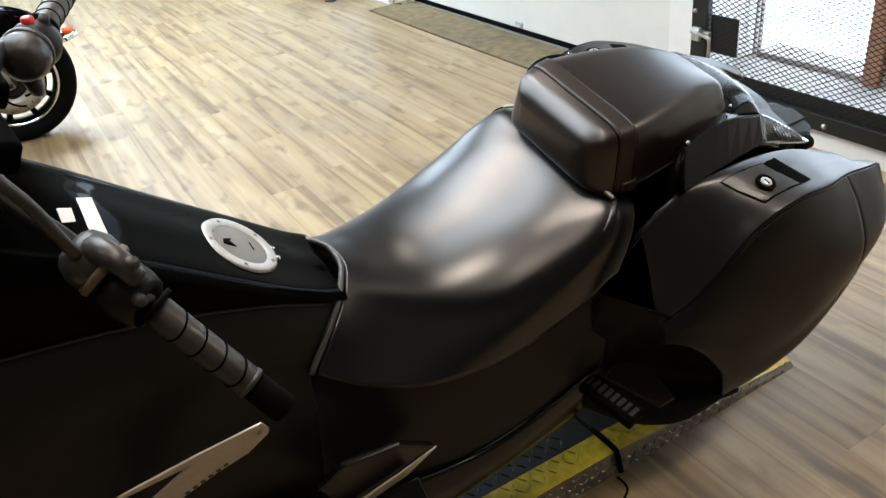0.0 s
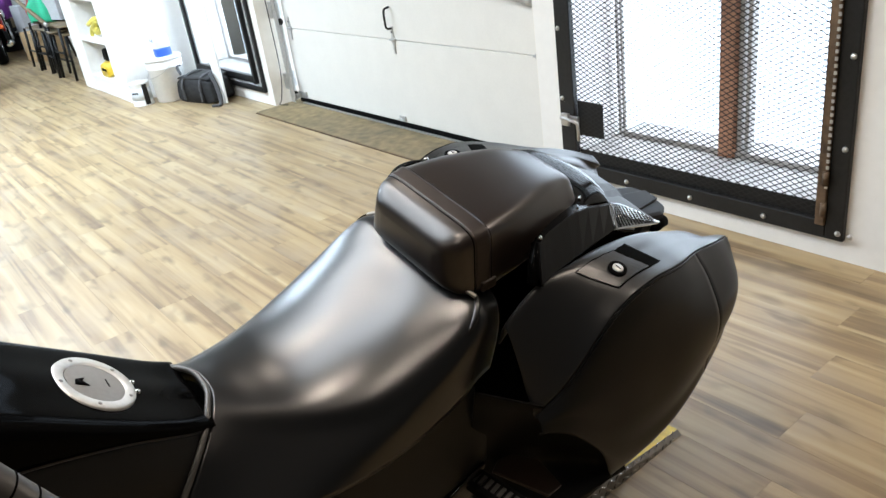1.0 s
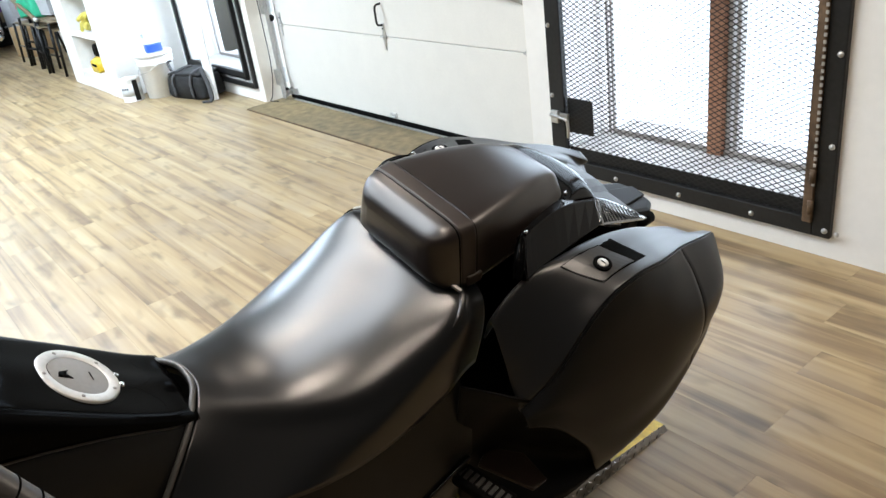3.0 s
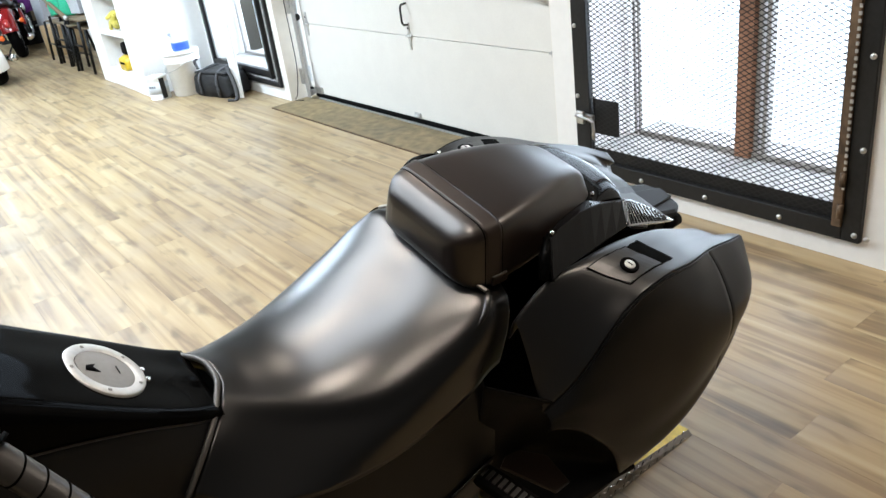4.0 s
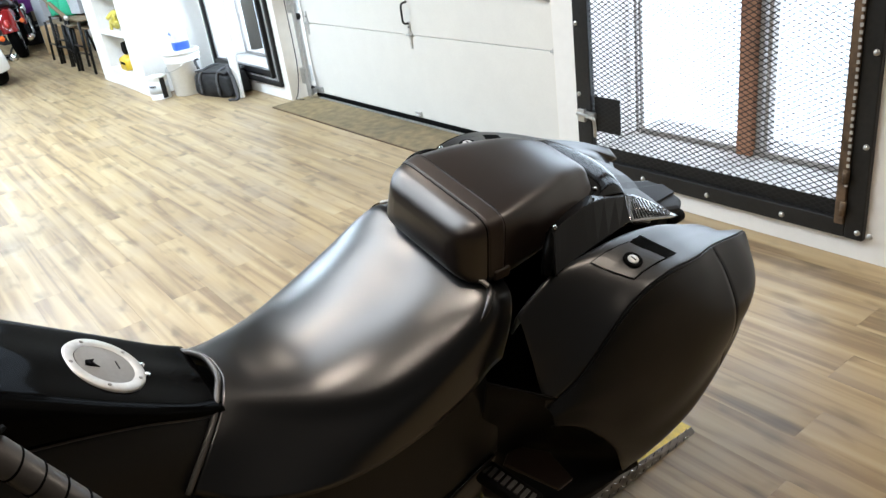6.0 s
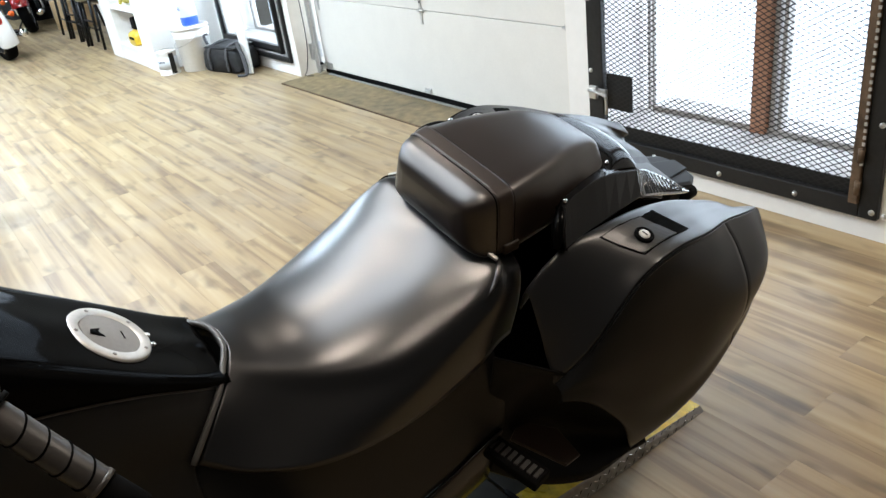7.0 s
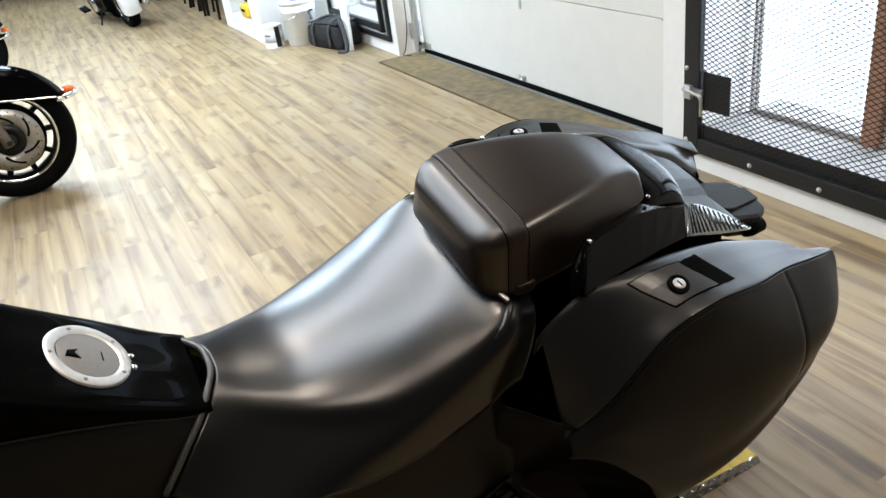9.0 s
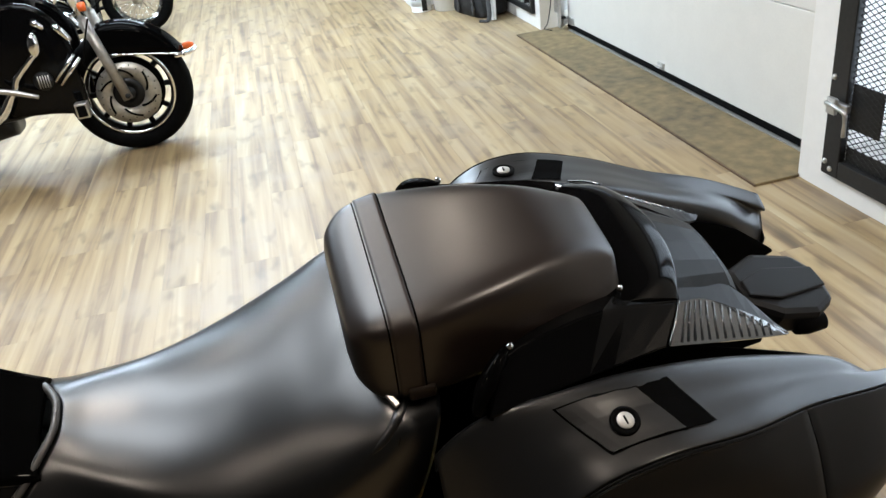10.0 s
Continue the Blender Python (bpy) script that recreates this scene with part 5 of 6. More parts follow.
part("joint_strap", tube([(PL - 0.09, PJ, PH + 0.006), (PL - 0.01, PJ, PH + 0.006), (PL + 0.006, PJ - 0.001, PH - 0.004), (PL + 0.022, PJ - 0.003, 0.004)], 0.007, 8, 18), M_RUBBER, RAMP, "black strap in the joint")
ang = math.degrees(math.atan2(PH - 0.012, PE - PJ))
lozenges(0.07, 1.9, 0.0235, M_YELLOW, RAMP, pose(PL - 0.071, -0.95, PH + 0.001))
lozenges(0.07, 0.6, 0.0235, M_YELLOW, RAMP, pose(PL - 0.071, PJ + 0.005, PH + 0.0008, -ang))
lozenges(0.47, 1.9, 0.0235, M_TREADDARK, RAMP, pose(PR + 0.07, -0.95, PH))
fl = Matrix.Translation((PL + 0.0212, -0.95, 0.003)) @ pose(0, 0, 0, 0, 0, 90) @ pose(0, 0, 0, 68, 0, 0)
lozenges(1.95, 0.050, 0.0165, M_CHROME, RAMP, fl, 0.016, 0.0015, 0.0016)
lozenges(0.58, 0.034, 0.0165, M_CHROME, RAMP, Matrix.Translation((PL + 0.0222, PJ + 0.005, 0.003)) @ pose(0, 0, 0, 0, 0, 90.4) @ pose(0, 0, 0, 66, 0, 0), 0.016, 0.0015, 0.0016)
cord = thing("floor_cord", pose(0, 0, 0), "thin dark cord lying on the floor beside the platform", "cord")
part("cord", tube([(0.40, 0.985, 0.003), (0.425, 0.985, 0.003), (0.445, 0.975, 0.003), (0.46, 0.94, 0.003), (0.455, 0.88, 0.003)], 0.0028, 6, 20), M_RUBBER, cord)

# ---- things along the wall with the overhead door ----
def shelf_unit():
    s = thing("shelf_unit", pose(0, 0, 0), "white painted built-in shelf unit with tools on open shelves", "shelf")
    xl, xr, yf, yb, h = -7.19, -5.76, 2.15, WALL_Y, 2.25
    ol, orr = -6.83, -6.07
    part("side_panel", boxes((xl, ol, yf, yb, 0, h)), M_WALL, s, smooth=False, bevel=0.004)
    part("side_panel", boxes((orr, xr, yf, yb, 0, h)), M_WALL, s, smooth=False, bevel=0.004)
    part("back_panel", boxes((ol, orr, yb - 0.02, yb, 0, h)), M_WALL, s, smooth=False)
    for z in (0.16, 0.52, 0.90, 1.3, 1.7):
        part("shelf_board", boxes((ol, orr, yf, yb - 0.02, z - 0.03, z)), M_WALL, s, smooth=False, bevel=0.003)
    part("plinth", boxes((ol, orr, yf + 0.01, yf + 0.03, 0, 0.13)), M_WALL, s, smooth=False)
    part("top_panel", boxes((xl, xr, yf, yb, h, h + 0.03)), M_WALL, s, smooth=False)
    return s


def tool_case():
    t = thing("power_tool", pose(-6.45, 2.27, 0.16) @ Matrix.Scale(1.15, 4), "yellow and black power tool standing on the shelf", "tool")
    part("body", loft([section(-0.08, 0.10, 0.09, 0.0, 0.10, 4), section(0.0, 0.12, 0.10, 0.0, 0.13, 4), section(0.1, 0.11, 0.09, 0.0, 0.12, 4)], 12), M_YTOOL, t, bevel=0.0)
    part("dust_cover", loft([section(-0.04, 0.08, 0.06, 0.125, 0.22, 4), section(0.06, 0.08, 0.05, 0.12, 0.24, 4)], 8), M_RUBBER, t, "black cover")
    part("vent_bar", boxes((-0.06, 0.06, -0.084, -0.079, 0.05, 0.07)), M_RUBBER, t, smooth=False)


def gloves():
    g = thing("work_gloves", pose(-6.42, 2.25, 0.52) @ Matrix.Scale(1.35, 4), "heap of yellow work gloves on a shelf", "gloves")
    rng = random.Random(4)
    for k in range(3):
        hand = joined(*[tube([(rng.uniform(-0.03, 0.03), 0, 0.04), (math.cos(a) * 0.06, -0.02, 0.05 + 0.03 * math.sin(a)), (math.cos(a) * 0.11, rng.uniform(-0.04, 0.02), 0.05 + 0.07 * math.sin(a * 1.4))], [0.032, 0.018, 0.012], 8, 8) for a in (0.2, 0.8, 1.4, 2.0, 2.7)])
        part("glove", moved(hand, pose(-0.06 + 0.06 * k, 0.02 * k, 0.05 * k, 0, 20 * k, 50 * k)), M_YCLOTH, g)


def paint_can():
    c = thing("paint_can", pose(-5.60, 2.20, 0), "white labelled paint tin standing on the floor", "paint tin")
    part("body", turned([(0.085, 0), (0.088, 0.004), (0.085, 0.008), (0.085, 0.19), (0.088, 0.195), (0.085, 0.2)], 32), M_WHITEP, c)
    part("lid", turned([(0.075, 0.195), (0.078, 0.202), (0.06, 0.198)], 32), M_ALLOY, c, "metal lid")
    part("label_band", turned([(0.0856, 0.05), (0.0858, 0.05), (0.0858, 0.15), (0.0856, 0.15)], 32), M_PALE, c)
    for k in range(4):
        a = math.radians(-75 + k * 12)
        part("print_bar", moved(boxes((-0.006, 0.006, -0.0005, 0.0005, 0, 0.02)), pose(0.0865 * math.cos(a), 0.0865 * math.sin(a), 0.105, 0, 0, math.degrees(a) + 90)), M_IRON, c, smooth=False)
    part("dark_side", moved(boxes((-0.022, 0.022, -0.0005, 0.0005, 0.01, 0.185)), pose(0.0862, 0.012, 0, 0, 0, 90)), M_IRON, c, smooth=False)


def bucket():
    b = thing("plastic_bucket", pose(-5.50, 2.43, 0), "white plastic bucket with a lid on the floor", "bucket")
    part("body", turned([(0.125, 0), (0.130, 0.004), (0.145, 0.28), (0.152, 0.285), (0.152, 0.30), (0.148, 0.305), (0.156, 0.325), (0.156, 0.335), (0.149, 0.34), (0.150, 0.365)], 40), M_WHITEP, b)
    part("lid", turned([(0.158, 0.352), (0.160, 0.368), (0.156, 0.378), (0.13, 0.38), (0.12, 0.374)], 40), M_WHITEP, b, "white snap-on lid")
    part("handle", tube([(0.152, 0, 0.31), (0.13, -0.10, 0.25), (0.0, -0.165, 0.215), (-0.13, -0.10, 0.25), (-0.152, 0, 0.31)], 0.0028, 6, 24), M_STEEL, b)


def jug():
    j = thing("plastic_jug", pose(-5.47, 2.44, 0.378), "clear plastic jug with blue liquid on the bucket lid", "jug")
    part("body", loft([[(x, z, y) for x, y, z in section(v, w * 0.62, w * 0.62, -w * 0.8, w * 0.8, 3.2, 24)] for v, w in ((0.0, 0.082), (0.02, 0.086), (0.15, 0.086), (0.2, 0.066), (0.235, 0.026))], 24), M_PALE, j)
    part("blue_fill", loft([[(x, z, y) for x, y, z in section(v, w * 0.63, w * 0.63, -w * 0.815, w * 0.815, 3.2, 24)] for v, w in ((0.004, 0.083), (0.02, 0.087), (0.075, 0.087))], 8), M_BLUE, j, "blue liquid")
    part("cap", turned([(0.02, 0.235), (0.022, 0.24), (0.02, 0.262)], 16), M_WHITEP, j)
    for k in range(4):
        part("print_bar", boxes((-0.045 + k * 0.02, -0.037 + k * 0.02, -0.0712, -0.0700, 0.13, 0.15 + 0.012 * (k % 2))), M_BLUE, j, smooth=False)


def tool_bag():
    b = thing("tool_bag", pose(-5.13, 2.60, 0, 0, 0, 14) @ Matrix.Diagonal((1.35, 0.95, 0.68, 1)), "black nylon tool bag with grey straps on the floor", "bag")
    part("body", loft([section(-0.13, 0.17, 0.14, 0.0, 0.24, 5), section(-0.10, 0.20, 0.17, 0.0, 0.29, 5), section(0.08, 0.20, 0.17, 0.0, 0.30, 5), section(0.13, 0.17, 0.14, 0.0, 0.26, 5)], 16), M_FABRIC, b)
    part("lid_flap", loft([section(-0.12, 0.165, 0.13, 0.285, 0.315, 4), section(0.11, 0.165, 0.13, 0.29, 0.33, 4)], 8), M_FABRIC, b)
    for x in (-0.09, 0.09):
        part("webbing", tube([(x, -0.145, 0.02), (x, -0.145, 0.22), (x * 0.9, -0.08, 0.325), (x * 0.9, 0.08, 0.335), (x, 0.145, 0.2)], 0.012, 6, 24), M_STRAPG, b, "grey webbing strap")
    part("shoulder_strap", tube([(0.15, -0.05, 0.33), (0.19, -0.1, 0.36), (0.24, -0.12, 0.22), (0.27, -0.15, 0.03), (0.22, -0.2, 0.012)], 0.017, 6, 24), M_STRAPG, b, "grey shoulder strap")
    part("zip_pull", tube([(-0.12, -0.1, 0.33), (-0.16, -0.08, 0.42), (-0.15, -0.05, 0.44)], 0.012, 6, 10), M_STRAPG, b)


def leaning_board():
    l = thing("leaning_board", pose(0, 0, 0), "white trim board leaning against the window cage", "board")
    bm = prism([(-0.07, 0), (0.07, 0), (0.12, 1.7), (-0.12, 1.7)], -0.009, 0.009)
    part("board", moved(bm, Matrix.Translation((-4.80, 2.60, 0)) @ pose(0, 0, 0, -4, -9, 0)), M_WHITEP, l, smooth=False, bevel=0.003)


shelf_unit(); tool_case(); gloves(); paint_can(); bucket(); jug(); tool_bag(); leaning_board()


# ---- far corner: stacked chairs and clutter ----
def stacking_chair():
    c = thing("stacking_chair", pose(0, 0, 0), "black steel stacking chair with a tan seat", "chair", "stacked chairs by the shelf unit")
    part("seat", loft([section(-0.20, 0.19, 0.18, 0.455, 0.475, 4), section(0.0, 0.21, 0.20, 0.45, 0.48, 4), section(0.2, 0.2, 0.19, 0.455, 0.48, 4)], 10), M_TAN, c, "tan seat")
    for x in (-0.2, 0.2):
        part("leg", tube([(x, -0.21, 0.46), (x * 1.06, -0.24, 0.0)], 0.015, 8), M_ENGINE, c)
        part("leg", tube([(x, 0.20, 0.46), (x * 1.06, 0.27, 0.0)], 0.015, 8), M_ENGINE, c)
        part("back_post", tube([(x, 0.20, 0.46), (x, 0.24, 0.84)], 0.013, 8), M_ENGINE, c)
    part("backrest", moved(boxes((-0.2, 0.2, -0.012, 0.012, -0.09, 0.09)), pose(0, 0.235, 0.76, -6)), M_ENGINE, c, bevel=0.008)
    part("stretcher", tube([(-0.2, -0.22, 0.2), (0.2, -0.22, 0.2)], 0.01, 8), M_ENGINE, c)
    return c


first = stacking_chair()
first.matrix_world = pose(-7.86, 2.40, 0, 0, 0, 4)
for x, y, z, r in ((-8.30, 2.40, 0, -3), (-8.74, 2.42, 0, 6), (-9.18, 2.38, 0, 0), (-8.08, 2.33, 0.03, -4), (-8.52, 2.34, 0.03, 5), (-7.86, 2.37, 0.09, 2), (-8.30, 2.37, 0.09, -6), (-8.74, 2.38, 0.09, 4)):
    copy_thing(first, pose(x, y, z, 0, 0, r))


def carton(x, y, z, w, d, h, mat, label, r=0):
    c = thing("carton", pose(x, y, z, 0, 0, r), label, "box", "boxes in the far corner")
    part("box_body", boxes((-w / 2, w / 2, -d / 2, d / 2, 0, h)), mat, c, smooth=False, bevel=0.004)
    part("tape_strip", boxes((-w / 2 - 0.001, w / 2 + 0.001, -0.025, 0.025, h * 0.7, h + 0.0015)), M_TAN, c, smooth=False)
    part("flap_edge", boxes((-w / 2, w / 2, -0.002, 0.002, h, h + 0.003)), mat, c, smooth=False)


carton(-9.85, 2.44, 0, 0.42, 0.40, 0.36, M_CARTON, "brown cardboard box on the floor", 8)
carton(-8.3, 2.42, 0.585, 0.34, 0.3, 0.22, M_GREYC, "grey box on the stacked chairs", 14)
carton(-7.9, 2.46, 0.585, 0.3, 0.26, 0.3, M_GREYC, "grey box on the stacked chairs", -10)
carton(-13.2, 2.5, 0, 0.6, 0.45, 0.7, M_GREYC, "tall grey box on the floor", 3)
carton(-11.6, 2.45, 0, 0.5, 0.4, 0.45, M_FABRIC, "black storage box on the floor", -6)
carton(-12.3, 2.2, 0, 0.5, 0.4, 0.8, M_FABRIC, "black storage box on the floor", 4)
carton(-10.9, 2.56, 0, 0.4, 0.3, 0.62, M_GREYC, "pale lilac-grey box on the floor", 5)


def cloth_heap(x, y, z, r, h, mat, label, seed):
    c = thing("cloth", pose(x, y, z), label, "cloth", "cloths on the clutter")
    bm = bmesh.new()
    bmesh.ops.create_icosphere(bm, subdivisions=4, radius=1)
    for v in bm.verts:
        n = noise.noise(v.co * 1.7 + Vector((seed, 0, 0))) * 0.45 + noise.noise(v.co * 5 + Vector((0, seed, 0))) * 0.12
        v.co = Vector((v.co.x * r * (1 + n), v.co.y * r * 0.7 * (1 + n), max(-0.2, v.co.z) * h * (1 + n) + 0.2 * h))
    part("folds", bm, mat, c)
    part("hem", tube([(-r * 0.8, -r * 0.5, 0.02), (0, -r * 0.75, 0.015), (r * 0.8, -r * 0.4, 0.02)], 0.012, 6, 14), mat, c)


cloth_heap(-8.55, 2.30, 0.585, 0.24, 0.30, M_GREEN, "crumpled green cloth on the stacked chairs", 1)
cloth_heap(-8.95, 2.36, 0.585, 0.22, 0.34, M_REDC, "crumpled dull red cloth on the stacked chairs", 2)
cloth_heap(-11.6, 2.35, 0.45, 0.26, 0.24, M_PURPLE, "crumpled purple cloth on a box", 3)
pole = thing("wooden_pole", pose(0, 0, 0), "pale wooden pole leaning across the clutter", "pole")
part("shaft", tube([(-7.85, 2.10, 0.60), (-10.1, 2.15, 1.0)], 0.022, 10), M_TAN, pole)
part("ferrule", tube([(-7.80, 2.099, 0.592), (-7.85, 2.10, 0.60)], 0.024, 10), M_STEEL, pole)


# ---- the other motorcycles ----
def cruiser(m, paint, label, wire=False, rear=False, skirt=False):
    """A heavy cruiser: forward is local +y, wheels at y 0.80 and -0.82."""
    b = thing("cruiser_motorcycle", m, label, "motorcycle", "parked cruisers")
    F, R, r = 0.80, -0.82, 0.315
    touring = not wire and not rear
    w = wheel(b, 0, F, r, r, 0.13, M_CHROME if wire else M_ENGINE, 36 if wire else 10, wire, 0.665 if wire else 0.70)
    if not wire:
        for sx in (0.075, -0.075):
            disc = [(0.075, -0.0025), (0.158, -0.0025), (0.158, 0.0025), (0.075, 0.0025)]
            d = part("brake_disc", ring_body([(q, h + sx) for q, h in disc], (0, F, r)), M_DISC, w, "drilled steel brake disc")
            for k in range(24):
                a, q = 2 * math.pi * k / 24, 0.132 + 0.012 * (k % 2)
                part("drill_hole", turned([(0.0035, -0.0032), (0.0035, 0.0032)], 8, "x", (sx, F + q * math.cos(a), r + q * math.sin(a))), M_DARK, d, smooth=False)
            for k in range(6):
                a = 2 * math.pi * k / 6
                arc = [(sx + (0.0035 if sx > 0 else -0.0035), F + (0.088 + 0.009 * q) * math.cos(a + 0.16 * q), r + (0.088 + 0.009 * q) * math.sin(a + 0.16 * q)) for q in range(6)]
                part("disc_slot", tube(arc, 0.0055, 8), M_DARK, d)
            part("disc_carrier", ring_body([(0.03, sx - 0.004), (0.077, sx - 0.004), (0.077, sx + 0.004), (0.03, sx + 0.004)], (0, F, r)), M_ENGINE, d, "black disc carrier")
        part("rim_web", ring_body([(0.09, -0.02), (0.172, -0.02), (0.172, 0.02), (0.09, 0.02)], (0, F, r)), M_DARK, w, "black rim web")
        part("axle_cap", turned([(0.034, 0.07), (0.034, 0.085), (0.014, 0.09), (0.012, 0.142), (0.006, 0.146)], 16, "x", (0, F, r)), M_IRON, w, "dark axle cap")
    wheel(b, 0, R, r, r, 0.15, M_ALLOY, 10)
    # deep front fender with a bright edge and a lamp at its tip
    fr = []
    for k in range(11):
        a = math.radians(8 + k * 15.5)
        q = r + 0.055
        fr.append([(0.088, F + (q - 0.10) * math.cos(a), r + (q - 0.10) * math.sin(a) + 0.02), (0.082, F + (q - 0.03) * math.cos(a), r + (q - 0.03) * math.sin(a) + 0.02), (0.05, F + q * math.cos(a), r + q * math.sin(a) + 0.02), (0, F + (q + 0.01) * math.cos(a), r + (q + 0.01) * math.sin(a) + 0.02),
                   (-0.05, F + q * math.cos(a), r + q * math.sin(a) + 0.02), (-0.082, F + (q - 0.03) * math.cos(a), r + (q - 0.03) * math.sin(a) + 0.02), (-0.088, F + (q - 0.10) * math.cos(a), r + (q - 0.10) * math.sin(a) + 0.02)])
    if not wire and not rear:
        fr = []
        for k in range(9):
            a = math.radians(24 + k * 9.6)
            q, low = r + 0.034, r * 1.64
            y, z = F + q * math.cos(a), r + q * math.sin(a)
            zs = low - 0.05 * math.cos(a)
            fr.append([(0.092, y * 0.6 + F * 0.4 + 0.4 * (y - F) * 0.9, zs), (0.092, y, (zs + z) / 2), (0.075, y, z - 0.008), (0.04, y, z + 0.004), (0, y, z + 0.010), (-0.04, y, z + 0.004), (-0.075, y, z - 0.008), (-0.092, y, (zs + z) / 2), (-0.092, y * 0.6 + F * 0.4 + 0.4 * (y - F) * 0.9, zs)])
    if not rear:
        fe = part("front_fender", sheet(fr[1:] if wire else fr, 17, 30), paint, b, "deep gloss front fender", thick=0.004)
        for sx in (0.089, -0.089):
            part("fender_trim", tube([(sx, y, z) for x, y, z in (p[0] for p in fr[:10])], 0.005, 6), M_CHROME, fe, "bright fender trim")
        part("fender_lamp", turned([(0.016, -0.03), (0.020, 0), (0.010, 0.025)], 12, "y", (0, F + 0.345, r + (0.170 if not wire else 0.125))), M_AMBER, fe, "amber fender lamp")
        dz = 0.075 if not wire else 0.0
        part("fender_tip", tube([(0.085, F + 0.27, r + 0.07 + dz), (0.06, F + 0.345, r + 0.075 + dz), (0, F + 0.372, r + 0.08 + dz), (-0.06, F + 0.345, r + 0.075 + dz), (-0.085, F + 0.27, r + 0.07 + dz)], 0.013, 8, 20), M_CHROME, fe, "chrome fender tip")
    for sx in (0.115, -0.115):
        fk = part("fork_leg", tube([(sx, F - 0.005, r - 0.02), (sx, F - 0.10, r + 0.40)], 0.026, 14), M_FORK, b, "dull alloy fork slider")
        part("fork_tube", tube([(sx, F - 0.10, r + 0.40), (sx, F - 0.20, r + 0.80)], 0.022, 12), M_CHROME, fk)
        part("turn_signal", turned([(0.010, -0.022), (0.020, -0.016), (0.022, 0.010), (0.014, 0.016)], 16, "y", (sx * 1.9, F - 0.06, r + 0.47)), M_AMBER, b, "amber turn signal")
    part("headlamp", turned([(0.03, -0.12), (0.085, -0.09), (0.095, 0.02), (0.09, 0.04), (0.05, 0.05)], 24, "y", (0, F - 0.07, r + 0.62)), M_CHROME, b, "chrome headlamp")
    part("handlebar", tube([(0.36, F - 0.55, 1.05), (0.30, F - 0.36, 1.12), (0.08, F - 0.24, 1.10), (-0.08, F - 0.24, 1.10), (-0.30, F - 0.36, 1.12), (-0.36, F - 0.55, 1.05)], 0.012, 10, 30), M_CHROME, b)
    for s in (1, -1):
        part("hand_grip", tube([(s * 0.345, F - 0.48, 1.07), (s * 0.37, F - 0.60, 1.03)], 0.018, 10), M_RUBBER, b)
    # tank, seat, rear fender
    part("fuel_tank", loft([section(0.46, 0.05, 0.04, 0.76, 0.86, 2.6), section(0.36, 0.13, 0.10, 0.72, 0.93, 2.6), section(0.15, 0.155, 0.12, 0.70, 0.95, 2.6), section(-0.08, 0.12, 0.09, 0.70, 0.88, 2.6), section(-0.16, 0.06, 0.05, 0.71, 0.80, 2.6)], 24), paint, b, "rounded fuel tank")
    part("seat", loft([section(-0.12, 0.08, 0.06, 0.68, 0.76, 3), section(-0.3, 0.15, 0.13, 0.64, 0.73, 3), section(-0.5, 0.17, 0.14, 0.66, 0.77, 3), section(-0.56, 0.14, 0.11, 0.70, 0.82, 3), section(-0.85, 0.12, 0.10, 0.74, 0.84, 3)], 24), M_SEAT, b, "black leather seat")
    rf = []
    lo, hi, st = (-24, 120, 12) if skirt else (10, 130, 12)
    for k in range(st):
        a = math.radians(180 - lo - (hi - lo) * k / (st - 1))
        q = r + 0.06
        rf.append([(s * x, R + (q - dq) * math.cos(a), r + (q - dq) * math.sin(a) + 0.03) for s, x, dq in ((1, 0.115, 0.17 if skirt else 0.12), (1, 0.11, 0.05), (1, 0.07, 0.005), (1, 0, -0.006), (-1, 0.07, 0.005), (-1, 0.11, 0.05), (-1, 0.115, 0.17 if skirt else 0.12))])
    rfo = part("rear_fender", sheet(rf, 17, 30), paint, b, "broad rear fender", thick=0.004)
    a = math.radians(180 - 28)
    q = r + 0.075
    part("tail_lamp", moved(turned([(0.05, -0.02), (0.052, 0.012), (0.03, 0.03)], 20, "z"), Matrix.Translation((0, R + q * math.cos(a), r + q * math.sin(a) + 0.03)) @ Vector((0, math.cos(a), math.sin(a))).to_track_quat("Z", "Y").to_matrix().to_4x4() @ Matrix.Diagonal((0.75, 1.25, 1, 1))), M_RED, rfo, "oval red tail lamp")
    for s in (1, -1):
        part("rear_signal", turned([(0.02, -0.03), (0.034, -0.01), (0.034, 0.01), (0.02, 0.025)], 14, "y", (s * 0.20, R - 0.24, 0.52)), M_AMBER, b, "amber turn signal")
        part("signal_stem", tube([(s * 0.09, R - 0.22, 0.53), (s * 0.18, R - 0.24, 0.52)], 0.010, 8), M_CHROME, b)
    # engine, pipes, boards
    eng = part("engine", loft([section(-0.22, 0.12, 0.10, 0.20, 0.42, 4), section(0.0, 0.16, 0.14, 0.18, 0.46, 4), section(0.22, 0.12, 0.10, 0.20, 0.40, 4)], 12), M_ENGINE, b, "black engine block")
    for y, t in ((0.10, -22), (-0.08, 22)):
        cyl = part("cylinder", moved(turned([(0.075, 0), (0.075, 0.03)] + [(0.088 if k % 2 else 0.072, 0.03 + 0.012 * k) for k in range(12)] + [(0.07, 0.18), (0.06, 0.23)], 20), pose(0, y, 0.42, t)), M_ENGINE, eng, "finned cylinder")
        part("rocker_cover", moved(turned([(0.078, 0.18), (0.078, 0.215), (0.05, 0.24)], 20), pose(0, y, 0.42, t)), M_CHROME, cyl, "chrome rocker cover")
